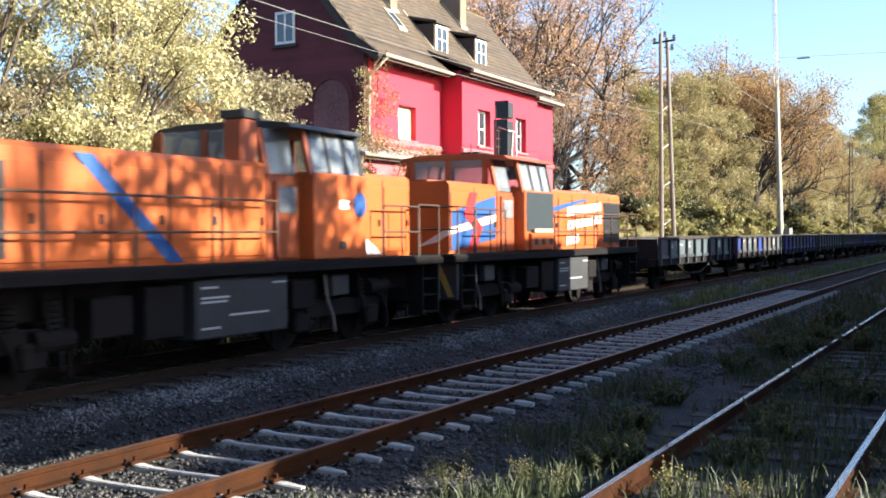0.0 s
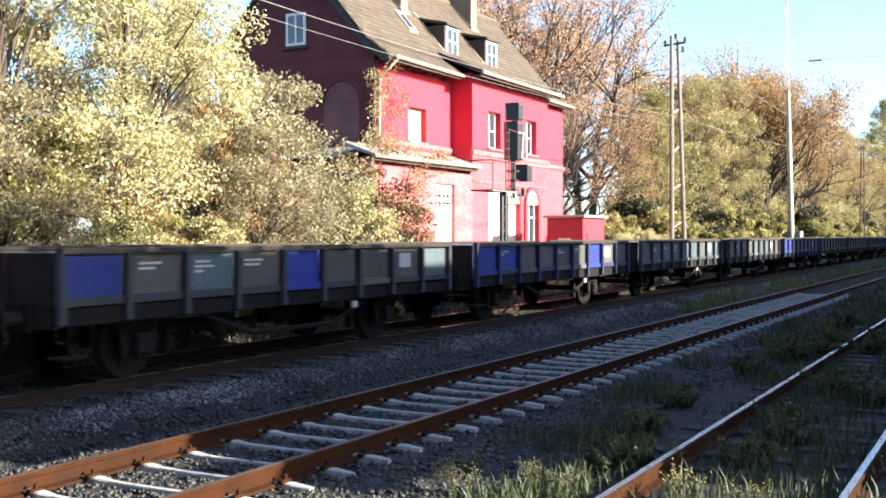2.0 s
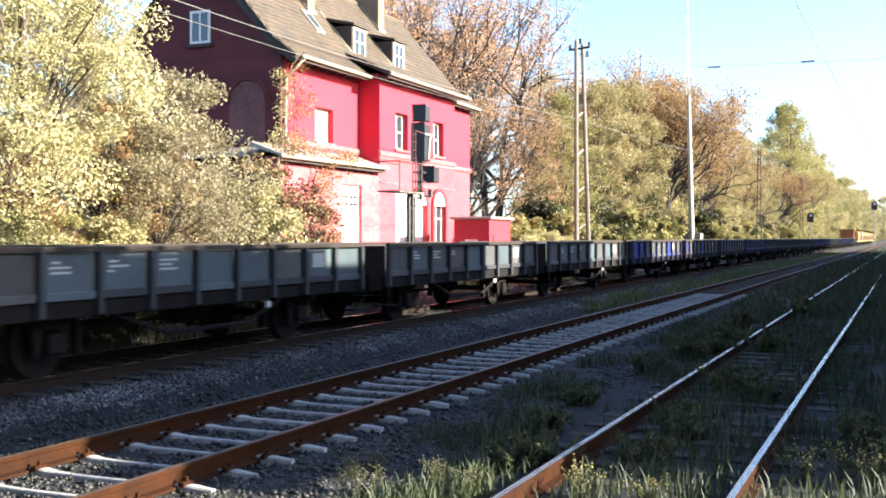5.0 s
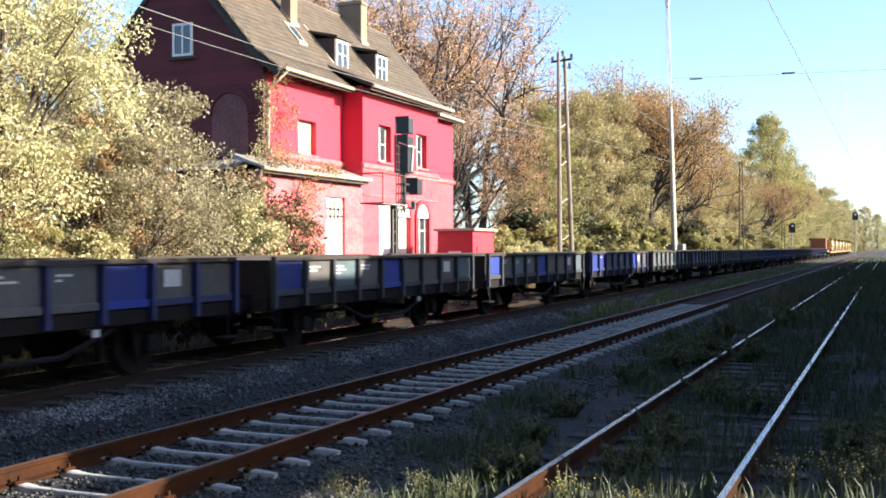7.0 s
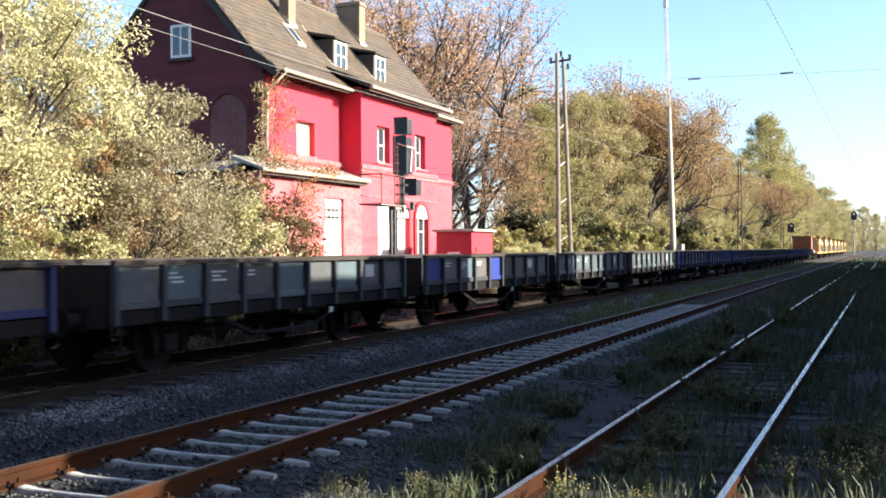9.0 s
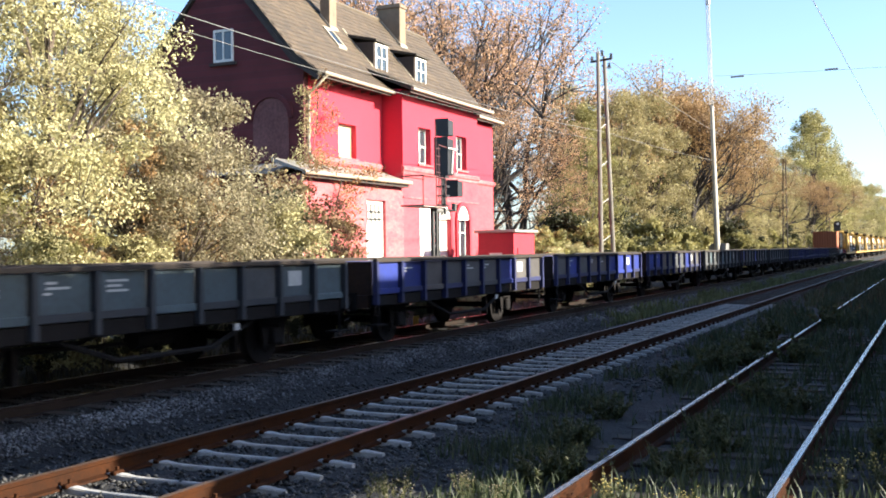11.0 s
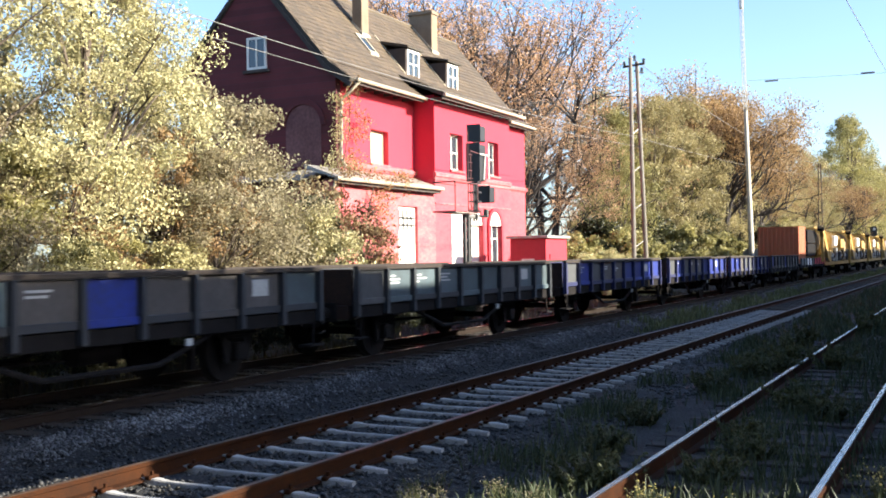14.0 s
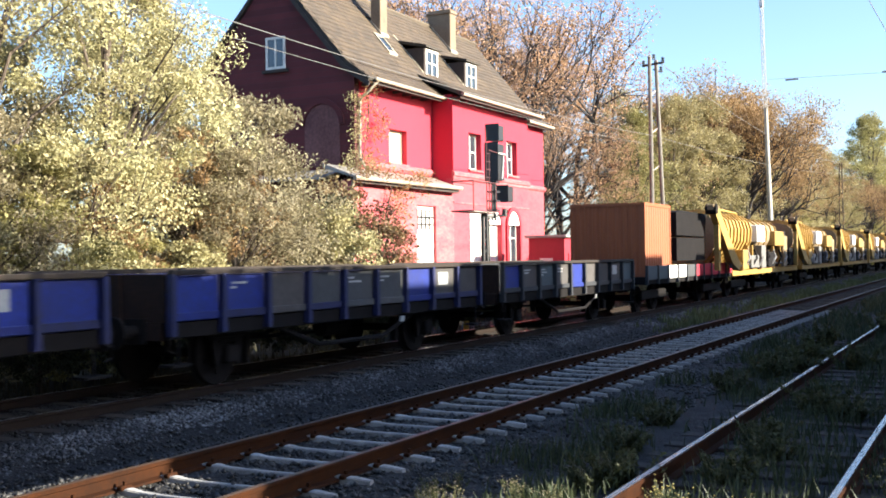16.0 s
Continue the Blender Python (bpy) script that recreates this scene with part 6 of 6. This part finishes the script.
# ---- loose stone ----
def stones(name, label, x, y, size, material, seed, zoff=0.0):
    r = np.random.default_rng(seed)
    n = len(x)
    base = np.array([(1, 0, 0), (-1, 0, 0), (0, 1, 0), (0, -1, 0), (0, 0, 1), (0, 0, -1)], float)
    tri = np.array([(0, 2, 4), (2, 1, 4), (1, 3, 4), (3, 0, 4), (2, 0, 5), (1, 2, 5), (3, 1, 5), (0, 3, 5)])
    v = base[None] * (size[:, None, None] * r.uniform(0.55, 1.25, (n, 6, 1)))
    v = v + r.normal(0, 0.22, (n, 6, 3)) * size[:, None, None]
    v[:, :, 2] *= 0.75
    a = r.uniform(0, 2 * math.pi, n)
    ca, sa = np.cos(a)[:, None], np.sin(a)[:, None]
    v = np.stack([v[:, :, 0] * ca - v[:, :, 1] * sa, v[:, :, 0] * sa + v[:, :, 1] * ca, v[:, :, 2]], -1)
    z = height(x, y) + size * 0.25 + zoff
    v += np.stack([x, y, z], -1)[:, None, :]
    f = (np.arange(n)[:, None, None] * 6 + tri[None]).reshape(-1, 3)
    ob = new(name, raw_mesh(name, v.reshape(-1, 3), f, material))
    return tagged(ob, label, "gravel", kind="stuff")


# ballast colour also carries some of the shade over the tracks
M_ST1 = leaf_mat("shade_dark_stone", (0.0044, 0.0044, 0.0051), (0.0118, 0.0118, 0.0124), (0.0564, 0.0536, 0.0496), 0.0)
M_ST2 = leaf_mat("stone_light", (0.0072, 0.0078, 0.009), (0.024, 0.0252, 0.0288), (0.198, 0.201, 0.21), 0.0)
q = np.random.default_rng(9)
n = 34000
x = 4.5 + 40 * q.random(n) ** 1.9
y = q.uniform(3.6, 9.0, n)
stones("ballast", "angular track ballast, darkened for shade", x, y, q.uniform(0.015, 0.042, n), M_ST1, 1)
n = 26000
x = 6.5 + 75 * q.random(n) ** 1.7
y = 9.4 + q.normal(0, 0.17, n)
stones("shoulder_ballast", "light grey ballast on the track shoulder", x, y, q.uniform(0.013, 0.036, n), M_ST2, 2)
n = 9000
x = 6.5 + 60 * q.random(n) ** 1.5
y = q.uniform(9.5, 13.0, n)
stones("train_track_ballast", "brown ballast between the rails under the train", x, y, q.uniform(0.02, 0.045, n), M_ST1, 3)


# ---- grass and weeds ----
def blades(name, label, x, y, h, w, material, seed, lean=0.35):
    r = np.random.default_rng(seed)
    n = len(x)
    a = r.uniform(0, 2 * math.pi, n)
    dx, dy = np.cos(a), np.sin(a)
    b = r.uniform(0, 2 * math.pi, n)
    ln = h * lean * r.uniform(0.2, 1.6, n)
    z = height(x, y) - 0.01
    p0 = np.stack([x - dx * w, y - dy * w, z], -1)
    p1 = np.stack([x + dx * w, y + dy * w, z], -1)
    mx, my, mz = x + np.cos(b) * ln * 0.35, y + np.sin(b) * ln * 0.35, z + h * 0.6
    p2 = np.stack([mx + dx * w * 0.7, my + dy * w * 0.7, mz], -1)
    p3 = np.stack([mx - dx * w * 0.7, my - dy * w * 0.7, mz], -1)
    tip = np.stack([x + np.cos(b) * ln, y + np.sin(b) * ln, z + h], -1)
    v = np.stack([p0, p1, p2, p3, tip], 1).reshape(-1, 3)
    k = np.arange(n)[:, None] * 5
    f = np.concatenate([k + np.array([[0, 1, 2]]), k + np.array([[0, 2, 3]]), k + np.array([[3, 2, 4]])], 0)
    return tagged(new(name, raw_mesh(name, v, f, material)), label, "grass", kind="stuff")


GR = leaf_mat("grass_blades", (0.0143, 0.0251, 0.0108), (0.0324, 0.0475, 0.0198), (0.0718, 0.0853, 0.0359), 0.25)
# brighter copy of the grass colour, sunlight painted in
GR3 = leaf_mat("sunlit_grass_tone", (0.03, 0.045, 0.015), (0.08, 0.10, 0.035), (0.17, 0.18, 0.07), 0.25)
GR2 = leaf_mat("dry_grass", (0.0225, 0.0203, 0.0099), (0.0495, 0.0428, 0.0225), (0.099, 0.0855, 0.045), 0.25)


def patchy(n, x0, x1, y0, y1, seed, power=1.8, cut=-0.05):
    r = np.random.default_rng(seed)
    x = x0 + (x1 - x0) * r.random(n) ** power
    y = r.uniform(y0, y1, n)
    keep = np.sin(x * 1.7 + y * 2.3) + np.sin(x * 0.6 - y * 3.1 + 1) + np.sin(x * 3.7 + 2 * y) * 0.6 + r.normal(0, 0.5, n) > cut
    return x[keep], y[keep], r


x, y, q = patchy(70000, 5, 90, -6, 2.5, 12, cut=-0.9)
blades("siding_grass", "rough green grass grown over the siding", x, y, q.uniform(0.06, 0.22, len(x)) * (1 + x / 60), 0.005 + 0.0004 * x, GR, 13)
x, y, q = patchy(40000, 5, 90, 2.7, 4.7, 14, cut=0.6)
blades("verge_grass", "patchy green weeds beside the track", x, y, q.uniform(0.05, 0.2, len(x)) * (1 + x / 60), 0.005 + 0.0004 * x, GR, 15)
x, y, q = patchy(26000, 30, 160, 7.8, 9.4, 16, 1.3, 0.2)
blades("line_grass", "green grass beside the train track, coloured light as if sunlit", x, y, q.uniform(0.1, 0.35, len(x)), 0.02, GR3, 17)
x, y, q = patchy(20000, 30, 220, -8, 4.8, 18, 1.0, -0.5)
blades("far_grass", "rough green grass over the far siding", x, y, q.uniform(0.12, 0.4, len(x)), 0.035, GR, 19)
x, y, q = patchy(12000, 9, 60, 12.9, 16, 20, 1.3, -0.5)
blades("bank_grass", "dry yellow grass beyond the train", x, y, q.uniform(0.08, 0.3, len(x)), 0.012, GR2, 21)

LF_WEED = leaf_mat("weed_leaves", (0.0265, 0.0335, 0.0114), (0.0619, 0.0707, 0.0247), (0.1414, 0.1459, 0.0575))
M_STALK = mat("weed_stalk", (0.144, 0.1368, 0.0648), (0.0864, 0.0792, 0.036), 0.8, scale=5, fine=40, bump=0.0)
M_PETAL = mat("yellow_petal", (0.36, 0.3024, 0.0936), (0.2736, 0.2232, 0.0648), 0.7, scale=8, fine=40, bump=0.0)
M_SEED = mat("pale_seed_head", (0.2938, 0.2506, 0.1728), (0.1901, 0.1555, 0.1037), 0.9, scale=8, fine=40, bump=0.0)


def weed(name, label, H, stalks, spread, seed, flower=None, leaf=LF_WEED, leaves=14, lsize=0.022):
    r = np.random.default_rng(seed)
    e = thing(name, label, "weed", group="track-side weeds")
    bm, fl = B(), B()
    cs = []
    for _ in range(stalks):
        a, d = r.uniform(0, 6.28), r.uniform(0.1, 1) * spread
        h = H * r.uniform(0.5, 1.0)
        p0 = Vector((d * 0.5 * math.cos(a), d * 0.5 * math.sin(a), 0))
        p1 = p0 + Vector((d * 0.4 * math.cos(a), d * 0.4 * math.sin(a), h * 0.6))
        p2 = p1 + Vector((d * 0.3 * math.cos(a) + r.normal(0, 0.02), d * 0.3 * math.sin(a) + r.normal(0, 0.02), h * 0.4))
        tube(bm, p0, p1, 0.005, 0.004, 5)
        tube(bm, p1, p2, 0.004, 0.002, 5)
        tips = [p2]
        for _ in range(3):
            s = p1.lerp(p2, r.uniform(0, 0.7))
            t = s + Vector((r.normal(0, 0.05), r.normal(0, 0.05), r.uniform(0.04, 0.12)))
            tube(bm, s, t, 0.0025, 0.0015, 4)
            tips.append(t)
        if flower:
            for t in tips[:3]:
                for _ in range(1):
                    c = t + Vector(r.normal(0, 0.008, 3))
                    tube(fl, c, c + Vector((0, 0, 0.012)), 0.005, 0.009, 6)
        for k in range(leaves):
            f = r.uniform(0.05, 1)
            p = p0.lerp(p1, f / 0.6) if f < 0.6 else p1.lerp(p2, (f - 0.6) / 0.4)
            cs.append(tuple(p))
    part("stem", bm, M_STALK, e)
    if flower:
        part("blossom", fl, flower, e)
    else:
        fl.free()
    ob = new("leaves", leaf_cloud("leaves", cs, [0.035] * len(cs), 3, lsize, leaf, seed + 1))
    ob.parent = e
    return e


w1 = weed("flowering_weed", "bushy weed with small yellow flowers beside the rail", 0.34, 15, 0.26, 5, M_PETAL, leaves=7)
w2 = weed("seeding_weed", "tall dry weed with pale seed heads", 0.46, 12, 0.26, 6, M_SEED, leaves=9)
w3 = weed("leafy_weed", "low leafy green weed between the tracks", 0.3, 26, 0.3, 7, None, leaves=20, lsize=0.026)


def sow(proto, spots):
    for i, (x, y, s) in enumerate(spots):
        m = pose(x, y, float(height(x, y)) - 0.02, 0, 0, i * 83) @ Matrix.Scale(s, 4)
        if i == 0:
            proto.matrix_basis = m
        else:
            copy_thing(proto, m)


sow(w1, [(7.95, 2.3, 0.85), (7.9, 1.75, 0.8), (9.2, 0.75, 1.05), (9.5, 0.45, 1.1), (9.2, 0.25, 1.0), (9.9, 0.15, 1.05)])
sow(w2, [(7.6, 4.0, 0.75), (7.85, 3.45, 0.8), (8.4, 4.25, 0.65), (7.7, 3.1, 0.75), (10.4, 0.1, 0.9), (8.0, 4.3, 0.65)])
sow(w3, [(8.8, 3.1, 1.1), (9.1, 2.95, 0.9), (17.8, 3.25, 1.3), (18.6, 3.0, 1.2), (10.5, 3.4, 0.9), (11.5, 2.2, 0.9), (12.5, 3.6, 0.9), (14, 2.0, 1.2), (10.6, 2.0, 0.9), (9.4, 2.1, 0.9), (13.5, 1.6, 1.0), (15.8, 3.5, 1.0), (21, 3.2, 1.3), (11.5, -0.2, 1.2), (13, -0.5, 1.4), (10.9, 0.3, 1.1), (19.5, 2.2, 1.3), (24, 3.4, 1.5), (28, 2.4, 1.7)])


def motions():
    ts = [i * 0.1 for i in range(161)]
    for ob, x0 in ROLLING:
        walk(ob, [(t, pose(x0 - run(t), TRAIN_Y, 0)) for t in ts])
    tf = [i / 30 for i in range(481)]
    for ws, x, z, r in WHEELS:
        walk(ws, [(t, pose(x, 0, z, 0, -math.degrees(run(t) / r), 0)) for t in tf])


motions()
